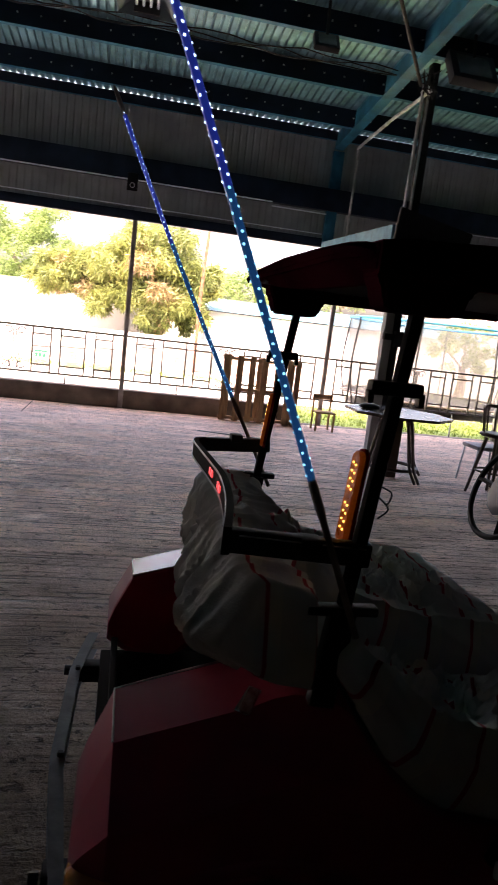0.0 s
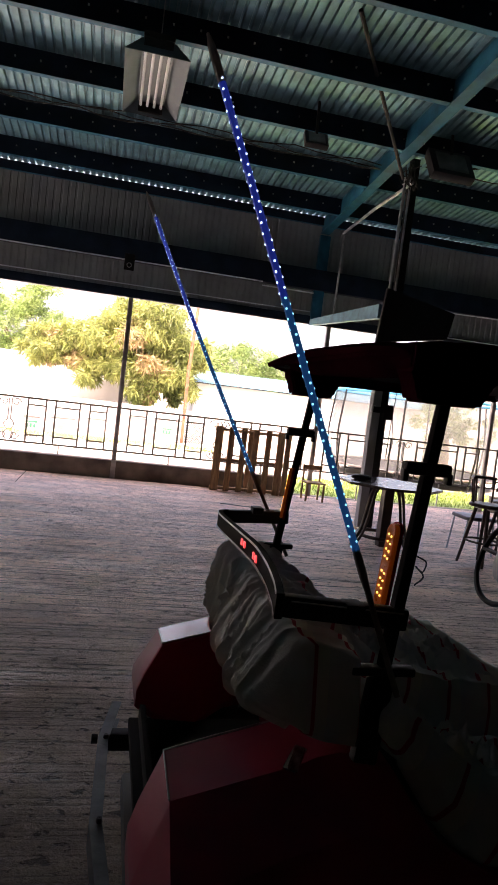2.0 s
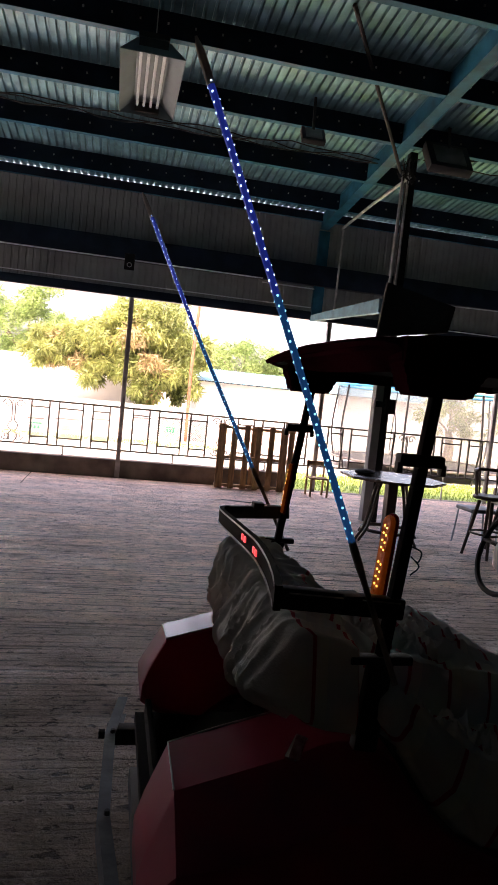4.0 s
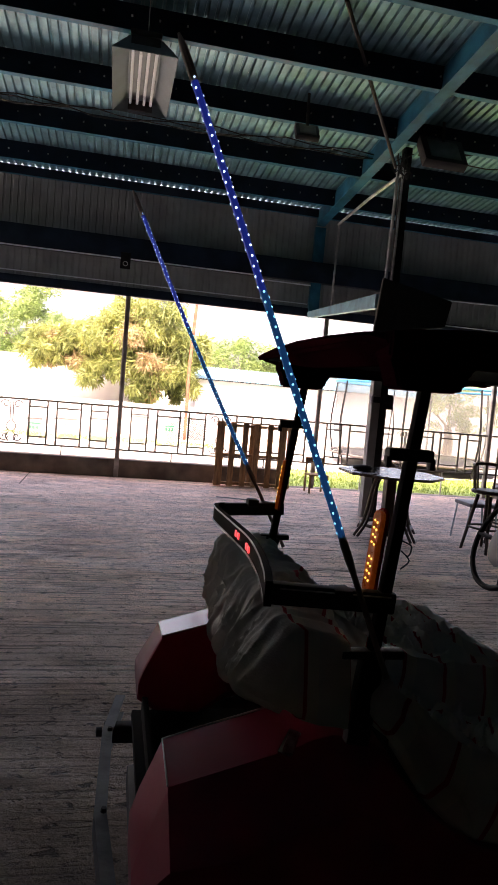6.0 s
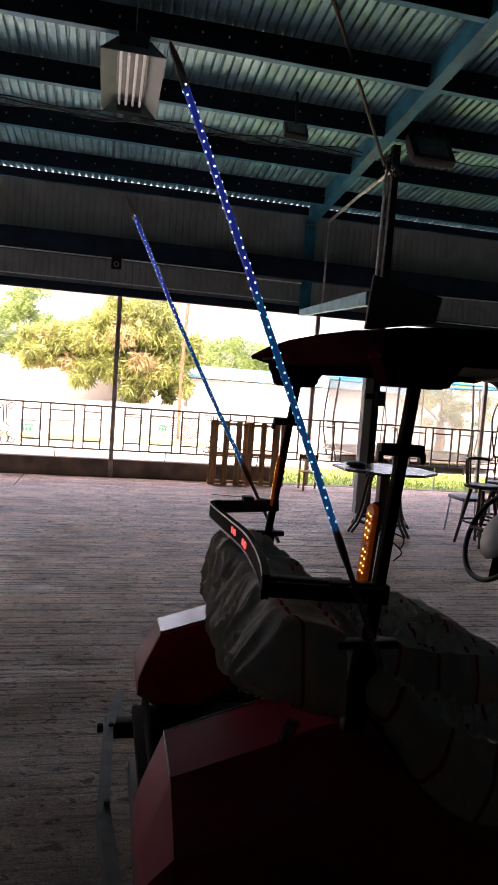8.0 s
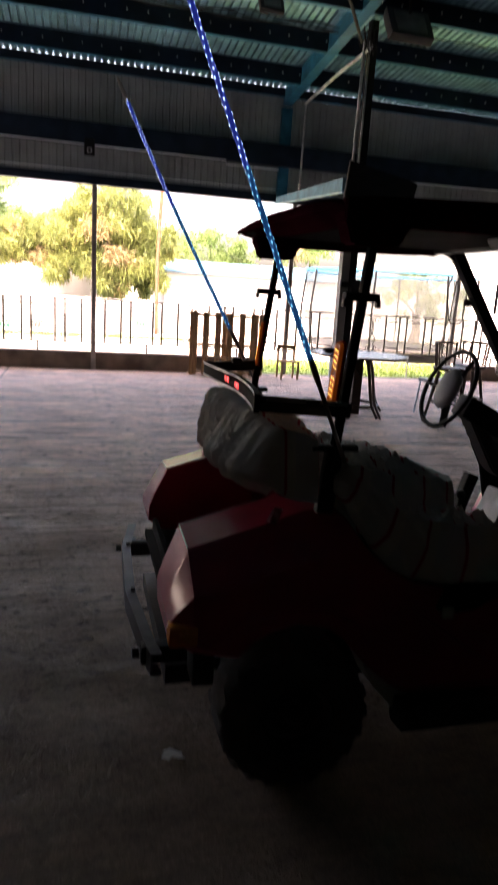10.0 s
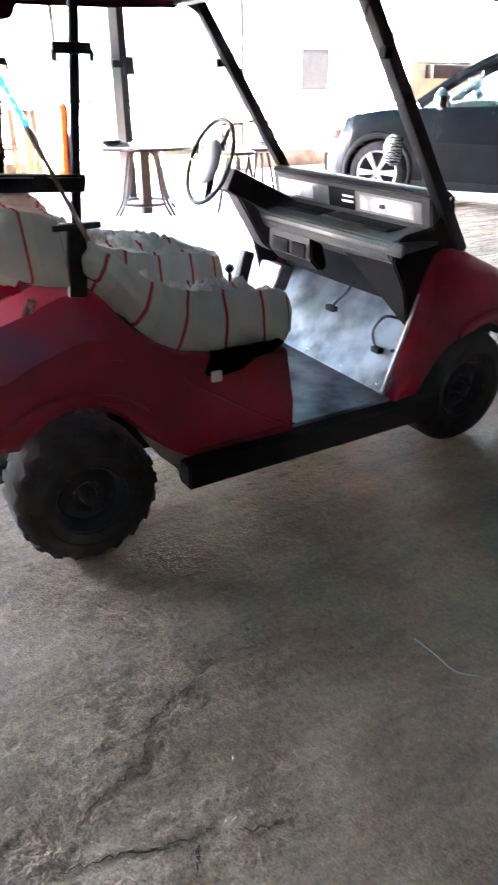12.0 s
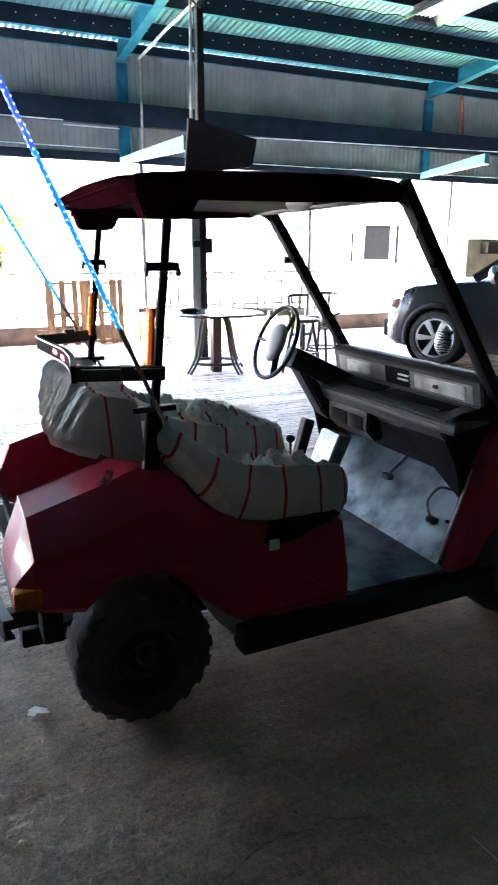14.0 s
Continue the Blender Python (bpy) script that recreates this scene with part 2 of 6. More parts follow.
M = dict(
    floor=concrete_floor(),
    kerb=mat("kerb_concrete", (0.17, 0.135, 0.105), 0.85, 0, 0.4, 3, 0.5, 40),
    crack=mat("crack_dirt", (0.11, 0.085, 0.062), 0.95, 0, 0.3, 20),
    sheet=mat("galvanised_sheet", (0.165, 0.365, 0.435), 0.45, 0.35, 0.25, 5, 0.1, 90),
    wallsheet=mat("grey_wall_sheet", (0.27, 0.31, 0.32), 0.8, 0.0, 0.15, 2, 0.1, 60),
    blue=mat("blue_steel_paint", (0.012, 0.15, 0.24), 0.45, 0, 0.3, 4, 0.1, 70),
    # blue darkened to hold the shade on the purlin faces
    navy=mat("dark_blue_shaded", (0.010, 0.022, 0.042), 0.5, 0, 0.3, 4, 0.1, 70),
    screw=mat("screw_washer", (0.75, 0.75, 0.72), 0.4, 0.3, 0.1),
    steel=mat("dull_bare_steel", (0.085, 0.087, 0.09), 0.45, 0.5, 0.35, 14, 0.2, 90),
    galv=mat("galvanised_tube", (0.5, 0.52, 0.53), 0.45, 0.6, 0.25, 8, 0.1, 60),
    rail=mat("railing_paint", (0.085, 0.078, 0.07), 0.5, 0.2, 0.3, 12),
    post=mat("post_paint", (0.40, 0.37, 0.34), 0.55, 0.2, 0.3, 6),
    darkwall=mat("unseen_dark_wall", (0.07, 0.064, 0.058), 0.9, 0, 0.25, 1.5, 0.3, 20),
    plaster=mat("plain_plaster", (0.35, 0.34, 0.32), 0.9, 0, 0.15, 1.5, 0.2, 40),
    white=mat("white_render", (0.62, 0.61, 0.58), 0.9, 0, 0.06, 1.5, 0.2, 30),
    ground=mat("pale_yard_ground", (0.42, 0.385, 0.33), 0.95, 0, 0.2, 0.6, 0.4, 12),
    grass=mat("grass_blades", (0.19, 0.30, 0.05), 0.8, 0, 0.25, 2, 0.3, 60, (0.32, 0.42, 0.08)),
    bark=mat("bark", (0.16, 0.12, 0.09), 0.9, 0, 0.3, 10, 0.6, 30),
    leaf=leafy("mango_leaf", (0.155, 0.205, 0.055), (0.34, 0.37, 0.12)),
    leafred=leafy("young_mango_leaf", (0.33, 0.23, 0.11), (0.42, 0.33, 0.17)),
    leaf2=leafy("broad_leaf", (0.13, 0.21, 0.055), (0.27, 0.37, 0.12)),
    rust=mat("rusty_pipe", (0.28, 0.11, 0.06), 0.8, 0.2, 0.4, 9),
    wood=mat("pallet_wood", (0.38, 0.225, 0.115), 0.8, 0, 0.3, 6, 0.4, 40, stretch=(6, 6, 1)),
    darkwood=mat("dark_stained_wood", (0.06, 0.035, 0.022), 0.45, 0, 0.3, 10, 0.15, 60),
    black=mat("black_paint", (0.012, 0.012, 0.013), 0.45, 0, 0.3, 8, 0.1, 90),
    plastic=mat("black_plastic", (0.012, 0.012, 0.013), 0.6, 0, 0.3, 14, 0.2, 200),
    rubber=mat("tyre_rubber", (0.05, 0.045, 0.042), 0.85, 0, 0.35, 12, 0.3, 120),
    rim=mat("black_rim", (0.035, 0.038, 0.045), 0.5, 0.4, 0.3, 12),
    red=mat("faded_red_paint", (0.33, 0.020, 0.046), 0.42, 0, 0.15, 4, 0.05, 160, coat=0.65),
    # maroon roof and grey liner darkened so the colour carries their shade
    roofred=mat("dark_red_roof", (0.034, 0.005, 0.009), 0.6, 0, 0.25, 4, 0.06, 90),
    under=mat("shaded_roof_liner", (0.014, 0.014, 0.015), 1.0, 0, 0.15, 6),
    cloth=striped_cloth(),
    dash=mat("grey_dash_plastic", (0.045, 0.042, 0.041), 0.5, 0, 0.2, 9, 0.2, 260),
    dashdark=mat("dark_dash_plastic", (0.011, 0.0085, 0.0075), 0.55, 0, 0.3, 7, 0.2, 260),
    # near black that puts the shade of hollows into the colour
    void=mat("recess_shade_black", (0.004, 0.004, 0.004), 0.95, 0, 0.2, 9),
    matte=mat("matte_black_rubber", (0.008, 0.008, 0.008), 0.95, 0, 0.3, 14, 0.2, 200),
    # pale pink that paints the light caught by the fender edges
    edge_highlight=mat("pale_edge_highlight", (0.32, 0.2, 0.21), 0.3, 0, 0.3, 20),
    clear=glass("clear_plastic", (0.6, 0.63, 0.6), 0.16),
    duct=mat("weathered_galvanised", (0.075, 0.215, 0.29), 0.6, 0.1, 0.25, 8, 0.1, 60),
    silver=mat("silver_panel", (0.5, 0.5, 0.49), 0.4, 0.5, 0.35, 14, 0.1, 120),
    alu=mat("aluminium_floor", (0.12, 0.15, 0.19), 0.42, 0.5, 0.5, 6, 0.2, 60, (0.36, 0.41, 0.47)),
    dashsilver=mat("scuffed_silver_plastic", (0.2, 0.195, 0.19), 0.45, 0.3, 0.3, 12, 0.1, 150),
    tabletop=mat("varnished_dark_wood", (0.09, 0.06, 0.045), 0.25, 0, 0.3, 10, 0.1, 60),
    chrome=mat("chrome", (0.7, 0.7, 0.7), 0.15, 1.0, 0.1),
    amberlens=mat("amber_lens", (0.65, 0.17, 0.02), 0.25, 0, 0.15, 40, 0.3, 300),
    amberlit=mat("lit_amber_lens", (0.6, 0.12, 0.012), 0.3, 0, 0.3, 40, 0.3, 300, emit=0.008),
    reflex=mat("reflective_red", (0.62, 0.2, 0.19), 0.22, 0.7, 0.5, 60, 0.3, 200, (0.8, 0.55, 0.52)),
    redlens=mat("red_lens", (0.35, 0.012, 0.02), 0.2, 0, 0.15, 40),
    amber=emitter("amber_led", (1.0, 0.5, 0.08), 0.4),
    redled=emitter("red_led", (1.0, 0.08, 0.09), 0.16),
    ledblue=emitter("blue_led", (0.3, 0.55, 1.0), 0.4),
    ledcyan=emitter("cyan_led", (0.12, 0.6, 1.0), 0.24),
    tubeblue=emitter("blue_whip_tube", (0.015, 0.05, 0.5), 0.033),
    tubecyan=emitter("cyan_whip_tube", (0.005, 0.10, 0.34), 0.033),
    whip=mat("whip_rod", (0.2, 0.15, 0.12), 0.5, 0, 0.3, 30),
    mirror=mat("mirror_glass", (0.8, 0.8, 0.8), 0.03, 1.0, 0.0),
    tube=mat("fluorescent_tube", (0.66, 0.76, 0.81), 0.3, 0, 0.03),
    reflector=mat("lamp_reflector", (0.16, 0.215, 0.24), 0.5, 0.2, 0.12, 4),
    carpaint=mat("black_car_paint", (0.010, 0.012, 0.016), 0.25, 0, 0.2, 2, 0.0, 50, coat=0.12),
    carglass=glass("tinted_glass", (0.25, 0.5, 0.45), 0.35),
    alloy=mat("alloy_wheel", (0.75, 0.76, 0.77), 0.35, 0.5, 0.1),
    net=glass("grey_safety_net", (0.10, 0.105, 0.105), 0.52),
    bluerim=mat("blue_pad", (0.02, 0.25, 0.45), 0.6, 0, 0.1),
    yellow=mat("yellow_board", (0.8, 0.68, 0.42), 0.7, 0, 0.15, 4),
    green=mat("green_mark", (0.005, 0.13, 0.075), 0.8),
    window=mat("dark_window", (0.0028, 0.003, 0.0032), 0.9, 0, 0.2),
    lattice=mat("lattice_fence", (0.10, 0.085, 0.08), 0.8),
    greyseat=mat("grey_vinyl", (0.3, 0.3, 0.31), 0.5),
    wire=mat("black_wire", (0.012, 0.012, 0.012), 0.6),
    zebra=mat("striped_shell", (0.02, 0.02, 0.02), 0.3),
    paper=mat("scrap_paper", (0.65, 0.63, 0.6), 0.9),
    lamp_dark=mat("floodlight_body", (0.03, 0.03, 0.032), 0.5),
    lamp_glass=mat("floodlight_glass", (0.25, 0.25, 0.24), 0.15),
)
for k, v in (("matte", 0.1), ("void", 0.1), ("window", 0.0), ("plastic", 0.3), ("dashdark", 0.15), ("dash", 0.3), ("red", 0.12), ("carpaint", 0.3), ("roofred", 0.0), ("black", 0.2), ("under", 0.05), ("blue", 0.2), ("navy", 0.25)):
    M[k].node_tree.nodes["Principled BSDF"].inputs["Specular IOR Level"].default_value = v
M["red"].node_tree.nodes["Principled BSDF"].inputs["Coat Roughness"].default_value = 0.12
M["net"].node_tree.nodes["Principled BSDF"].inputs["Roughness"].default_value = 0.9


def zebra_nodes():
    m = M["zebra"]
    n, l = m.node_tree.nodes, m.node_tree.links
    tc = n.new("ShaderNodeTexCoord")
    w = n.new("ShaderNodeTexWave")
    w.bands_direction = "Z"
    w.inputs["Scale"].default_value, w.inputs["Distortion"].default_value, w.inputs["Detail Scale"].default_value = 34, 6, 3
    l.new(tc.outputs["Object"], w.inputs["Vector"])
    r = n.new("ShaderNodeValToRGB")
    r.color_ramp.interpolation = "CONSTANT"
    r.color_ramp.elements[0].color = (0.01, 0.01, 0.01, 1)
    r.color_ramp.elements[1].position, r.color_ramp.elements[1].color = 0.55, (0.75, 0.75, 0.73, 1)
    l.new(w.outputs["Fac"], r.inputs[0])
    l.new(r.outputs[0], n["Principled BSDF"].inputs["Base Color"])


zebra_nodes()


def chips(m, c, scale, lo):
    """Small pale chips and scuffs in a paint."""
    n, l = m.node_tree.nodes, m.node_tree.links
    b = n["Principled BSDF"]
    tc = n.new("ShaderNodeTexCoord")
    a = n.new("ShaderNodeTexNoise")
    a.inputs["Scale"].default_value, a.inputs["Detail"].default_value = scale, 5
    l.new(tc.outputs["Object"], a.inputs["Vector"])
    g = n.new("ShaderNodeTexNoise")
    g.inputs["Scale"].default_value = 3.5
    l.new(tc.outputs["Object"], g.inputs["Vector"])
    s = n.new("ShaderNodeMath")
    s.operation = "MULTIPLY_ADD"
    s.inputs[1].default_value = 0.35
    l.new(g.outputs["Fac"], s.inputs[0])
    l.new(a.outputs["Fac"], s.inputs[2])
    mr = n.new("ShaderNodeMapRange")
    mr.inputs["From Min"].default_value, mr.inputs["From Max"].default_value = lo, lo + 0.03
    l.new(s.outputs[0], mr.inputs["Value"])
    mx = n.new("ShaderNodeMix")
    mx.data_type = "RGBA"
    l.new(mr.outputs[0], mx.inputs["Factor"])
    l.new(b.inputs["Base Color"].links[0].from_socket, mx.inputs["A"])
    mx.inputs["B"].default_value = (*c, 1)
    l.new(mx.outputs["Result"], b.inputs["Base Color"])


chips(M["rim"], (0.12, 0.07, 0.05), 30, 0.80)


# ---- building helpers ----
ROOT = {}


def thing(name, m=None, label="", category="", group="", kind=""):
    """An Empty at a thing's base; its parts are given in world coordinates when m is given, and in its own when not."""
    ob = new(name)
    ob.empty_display_size = 0.1
    if m is not None:
        ob.matrix_world = m
        ROOT[ob.name] = m.inverted()
    return tagged(ob, label, category, group, kind)


def root_of(ob):
    while ob.parent:
        ob = ob.parent
    return ob


def mesh_of(name, bm, material, smooth=True):
    me = bpy.data.meshes.new(name)
    bm.to_mesh(me)
    bm.free()
    me.materials.append(material)
    if smooth:
        for p in me.polygons:
            p.use_smooth = True
        me.set_sharp_from_angle(angle=radians(35 if smooth is True else smooth))
    return me


def part(name, bm, material, parent, label="", smooth=True):
    r = root_of(parent)
    if r.name in ROOT:
        bm.transform(ROOT[r.name])
    ob = new(name, mesh_of(name, bm, material, smooth))
    ob.parent = parent
    return tagged(ob, label)


def solo(name, bm, material, label="", category="", group="", kind="", smooth=True):
    return tagged(new(name, mesh_of(name, bm, material, smooth)), label, category, group, kind)


def box(x0, x1, y0, y1, z0, z1, bevel=0.0, seg=2, bm=None):
    out = bm or bmesh.new()
    b = bmesh.new()
    bmesh.ops.create_cube(b, size=1)
    for v in b.verts:
        v.co = Vector((x0 + (v.co.x + 0.5) * (x1 - x0), y0 + (v.co.y + 0.5) * (y1 - y0), z0 + (v.co.z + 0.5) * (z1 - z0)))
    if bevel:
        bmesh.ops.bevel(b, geom=b.edges[:], offset=bevel, segments=seg, affect="EDGES", profile=0.6)
    return merge(out, b) if bm else b


def merge(a, b, m=None):
    """b's faces into a."""
    vs = [a.verts.new(m @ v.co if m else v.co) for v in b.verts]
    b.verts.index_update()
    for f in b.faces:
        try:
            a.faces.new([vs[v.index] for v in f.verts])
        except ValueError:
            pass
    b.free()
    return a


def beam(p, q, w, h, bevel=0.0, bm=None, up=(0, 0, 1)):
    """A box bar from p to q, w across and h high."""
    p, q = Vector(p), Vector(q)
    d = q - p
    z = Vector(up)
    x = d.normalized()
    y = z.cross(x)
    if y.length < 1e-4:
        y = Vector((0, 1, 0))
    y.normalize()
    z = x.cross(y)
    m = Matrix((x, y, z)).transposed().to_4x4()
    m.translation = (p + q) / 2
    b = box(-d.length / 2, d.length / 2, -w / 2, w / 2, -h / 2, h / 2, bevel)
    if bm:
        return merge(bm, b, m)
    b.transform(m)
    return b


def tube(points, r, seg=10, bm=None, closed=False):
    """A round rod along points; r is one radius or one for each point."""
    out = bm or bmesh.new()
    pts = [Vector(p) for p in points]
    n = len(pts)
    rs = r if isinstance(r, (list, tuple)) else [r] * n
    prev = None
    rings = []
    for i, p in enumerate(pts):
        if closed:
            t = pts[(i + 1) % n] - pts[i - 1]
        else:
            t = pts[min(i + 1, n - 1)] - pts[max(i - 1, 0)]
        t.normalize()
        a = prev if prev is not None else (Vector((0, 0, 1)) if abs(t.z) < 0.9 else Vector((1, 0, 0)))
        a = (a - t * a.dot(t)).normalized()
        prev = a
        b = t.cross(a)
        rings.append([out.verts.new(p + rs[i] * (a * math.cos(k * math.tau / seg) + b * math.sin(k * math.tau / seg))) for k in range(seg)])
    for i in range(n if closed else n - 1):
        u, v = rings[i], rings[(i + 1) % n]
        for k in range(seg):
            out.faces.new((u[k], u[(k + 1) % seg], v[(k + 1) % seg], v[k]))
    if not closed:
        out.faces.new(rings[0][::-1])
        out.faces.new(rings[-1])
    return out


def loft(sections, bm=None, caps=True):
    """A skin over closed loops with the same number of points."""
    out = bm or bmesh.new()
    rings = [[out.verts.new(p) for p in s] for s in sections]
    n = len(rings[0])
    for u, v in zip(rings, rings[1:]):
        for k in range(n):
            out.faces.new((u[k], u[(k + 1) % n], v[(k + 1) % n], v[k]))
    if caps:
        out.faces.new(rings[0][::-1])
        out.faces.new(rings[-1])
    bmesh.ops.recalc_face_normals(out, faces=out.faces[:])
    return out


def extrude(profile, y0, y1, bevel=0.0, axis="y", bm=None):
    """A prism: the (x, z) profile from y0 to y1; with axis x, a (y, z) profile from x0 to x1."""
    b = bmesh.new()
    f = (lambda a, c, k: (a, k, c)) if axis == "y" else (lambda a, c, k: (k, a, c)) if axis == "x" else (lambda a, c, k: (a, c, k))
    lo = [b.verts.new(f(a, c, y0)) for a, c in profile]
    hi = [b.verts.new(f(a, c, y1)) for a, c in profile]
    n = len(profile)
    for k in range(n):
        b.faces.new((lo[k], lo[(k + 1) % n], hi[(k + 1) % n], hi[k]))
    b.faces.new(lo[::-1])
    b.faces.new(hi)
    bmesh.ops.recalc_face_normals(b, faces=b.faces[:])
    if bevel:
        bmesh.ops.bevel(b, geom=b.edges[:], offset=bevel, segments=2, affect="EDGES", clamp_overlap=True)
    return merge(bm, b) if bm else b


def lathe(profile, seg=32, bm=None, m=None):
    """Turns an (r, h) profile about the local y axis."""
    b = bmesh.new()
    rings = [[b.verts.new((r * math.cos(k * math.tau / seg), h, r * math.sin(k * math.tau / seg))) for k in range(seg)] for r, h in profile]
    for u, v in zip(rings, rings[1:]):
        for k in range(seg):
            b.faces.new((u[k], u[(k + 1) % seg], v[(k + 1) % seg], v[k]))
    bmesh.ops.recalc_face_normals(b, faces=b.faces[:])
    if m:
        b.transform(m)
    return merge(bm, b) if bm else b


def ball(c, rx, ry, rz, bm=None, u=12, v=8):
    b = bmesh.new()
    bmesh.ops.create_uvsphere(b, u_segments=u, v_segments=v, radius=1)
    b.transform(Matrix.Translation(c) @ Matrix.Diagonal((rx, ry, rz, 1)))
    return merge(bm, b) if bm else b


def smoothcurve(pts, n=8):
    """A Catmull-Rom curve through pts."""
    p = [Vector(q) for q in pts]
    p = [2 * p[0] - p[1]] + p + [2 * p[-1] - p[-2]]
    out = []
    for i in range(1, len(p) - 2):
        for k in range(n):
            t = k / n
            out.append(0.5 * (2 * p[i] + (p[i + 1] - p[i - 1]) * t + (2 * p[i - 1] - 5 * p[i] + 4 * p[i + 1] - p[i + 2]) * t * t + (3 * p[i] - p[i - 1] - 3 * p[i + 1] + p[i + 2]) * t ** 3))
    return out + [p[-2]]

# ---- the hall ----
# depth behind the camera is assumed, made long to keep that end dark
X0, X1, Y0, YW = -9.0, 17.0, -15.0, 11.0
SLOPE = 0.1


def roof_z(y):
    return 4.76 + SLOPE * (11.0 - y)


solo("ground", box(-260, 300, -200, 360, -0.5, -0.06), M["ground"], "pale sun-bleached bare ground round the hall", "ground", kind="structure", smooth=False)
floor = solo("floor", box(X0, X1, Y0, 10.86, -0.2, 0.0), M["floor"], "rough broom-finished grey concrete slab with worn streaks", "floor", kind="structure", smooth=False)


CRACKS = [
    [(0.780, 0.259), (0.666, 0.300), (0.606, 0.295), (0.485, 0.305), (0.342, 0.256), (0.293, 0.237), (0.231, 0.201), (0.200, 0.144), (0.175, 0.095)],
    [(0.165, 0.129), (0.107, 0.093), (0.043, 0.076), (0.015, 0.044)],
    [(0.410, -0.166), (0.358, -0.154), (0.289, -0.131)],
    [(0.250, -0.091), (0.214, -0.097), (0.144, -0.083), (0.049, -0.050), (-0.050, -0.026)],
    [(0.205, -0.116), (0.195, -0.132), (0.172, -0.169)],
]
FINE = []
for k, pts in enumerate(CRACKS):
    rnd = random.Random(k)
    FINE.append([p + Vector((rnd.uniform(-0.006, 0.006), rnd.uniform(-0.006, 0.006), 0)) for p in smoothcurve([(x, y, 0) for x, y in pts], 9)])
FINE_ALL = np.array([(p.x, p.y) for f in FINE for p in f])


def worn(x, y):
    """Height of the rough slab near the cart."""
    v = Vector((x, y, 0))
    rough = 0.45 + 0.75 / (1 + math.exp((x - 0.75) * 5))
    z = 0.001 * noise.noise(v * 5) + rough * (0.0014 * noise.noise(v * 15) + 0.0026 * noise.noise(v * 34 + Vector((7, 3, 1))) + 0.0020 * max(0.0, noise.noise(v * 58)))
    d = np.hypot(FINE_ALL[:, 0] - x, FINE_ALL[:, 1] - y)
    i = int(d.argmin())
    if d[i] < 0.025 and y < FINE_ALL[i, 1]:
        z -= 0.003 * (1 - d[i] / 0.025) * (0.8 + 0.7 * noise.noise(v * 25))
    return z


def spaced(a, b, c, d, fine, coarse):
    return np.unique(np.round(np.concatenate([np.arange(a, b, coarse), np.arange(b, c, fine), np.arange(c, d + 0.001, coarse)]), 4))


xs, ys = spaced(-1.9, -0.2, 0.85, 2.9, 0.008, 0.02), spaced(-0.7, -0.3, 0.5, 3.3, 0.008, 0.02)
verts, faces = [], []
for i, x in enumerate(xs):
    for j, y in enumerate(ys):
        e = min(1.0, min(x - xs[0], xs[-1] - x, y - ys[0], ys[-1] - y) / 0.35)
        verts.append((x, y, 0.0012 + 0.006 * e + e * worn(float(x), float(y))))
for i in range(len(xs) - 1):
    for j in range(len(ys) - 1):
        a = i * len(ys) + j
        faces.append((a, a + len(ys), a + len(ys) + 1, a + 1))
me = bpy.data.meshes.new("worn_patch")
me.from_pydata(verts, [], faces)
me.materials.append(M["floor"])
for p in me.polygons:
    p.use_smooth = True
wp = new("worn_patch", me)
wp.parent = floor
tagged(wp, "rough lumpy worn concrete")
for k, pts in enumerate(FINE):
    rnd = random.Random(20 + k)
    bm = bmesh.new()
    prev = None
    for i, p in enumerate(pts):
        t = pts[min(i + 1, len(pts) - 1)] - pts[max(i - 1, 0)]
        s = Vector((-t.y, t.x, 0)).normalized()
        h = 0.0030 * rnd.uniform(0.15, 1.0) ** 2 * math.sin(math.pi * (i + 0.5) / len(pts)) + 0.0002
        cur = [bm.verts.new((q.x, q.y, 0.0088 + worn(q.x, q.y))) for q in (p + s * h, p - s * h)]
        if prev:
            bm.faces.new((prev[0], prev[1], cur[1], cur[0]))
        prev = cur
    part("crack", bm, M["crack"], floor, smooth=False)

part("joint", box(-1.353, -1.338, 9.6, 10.855, -0.01, 0.002), M["crack"], floor, smooth=False)

# low kerb wall under the railing; it stops where the yard is level with the slab
for a, b in ((X0, 2.95), (7.0, X1)):
    k = solo("kerb_wall", box(a, b, 10.86, 11.12, -0.2, 0.29, 0.012), M["kerb"], "low weathered concrete kerb wall under the railing", "kerb", kind="structure")
solo("slab_edge", box(2.95, 7.0, 10.86, 11.12, -0.2, -0.004, 0.004), M["kerb"], "concrete slab edge level with the grass", "floor", kind="structure")

# unseen closing walls added behind and beside the camera to hold back light
solo("wall_west", box(X0 - 0.2, X0, Y0, 8.7, -0.1, 7.9), M["darkwall"], "unseen dark wall added to limit light from the west", "wall", kind="structure", smooth=False)
solo("wall_south", box(X0 - 0.2, X1 + 0.2, Y0 - 0.2, Y0, -0.1, 7.9), M["darkwall"], "unseen dark wall added to keep the hall dim", "wall", kind="structure", smooth=False)
solo("wall_east", box(X1, X1 + 0.2, Y0, YW + 0.2, -0.1, 7.9), M["darkwall"], "unseen dark wall added to keep the hall dim", "wall", kind="structure", smooth=False)


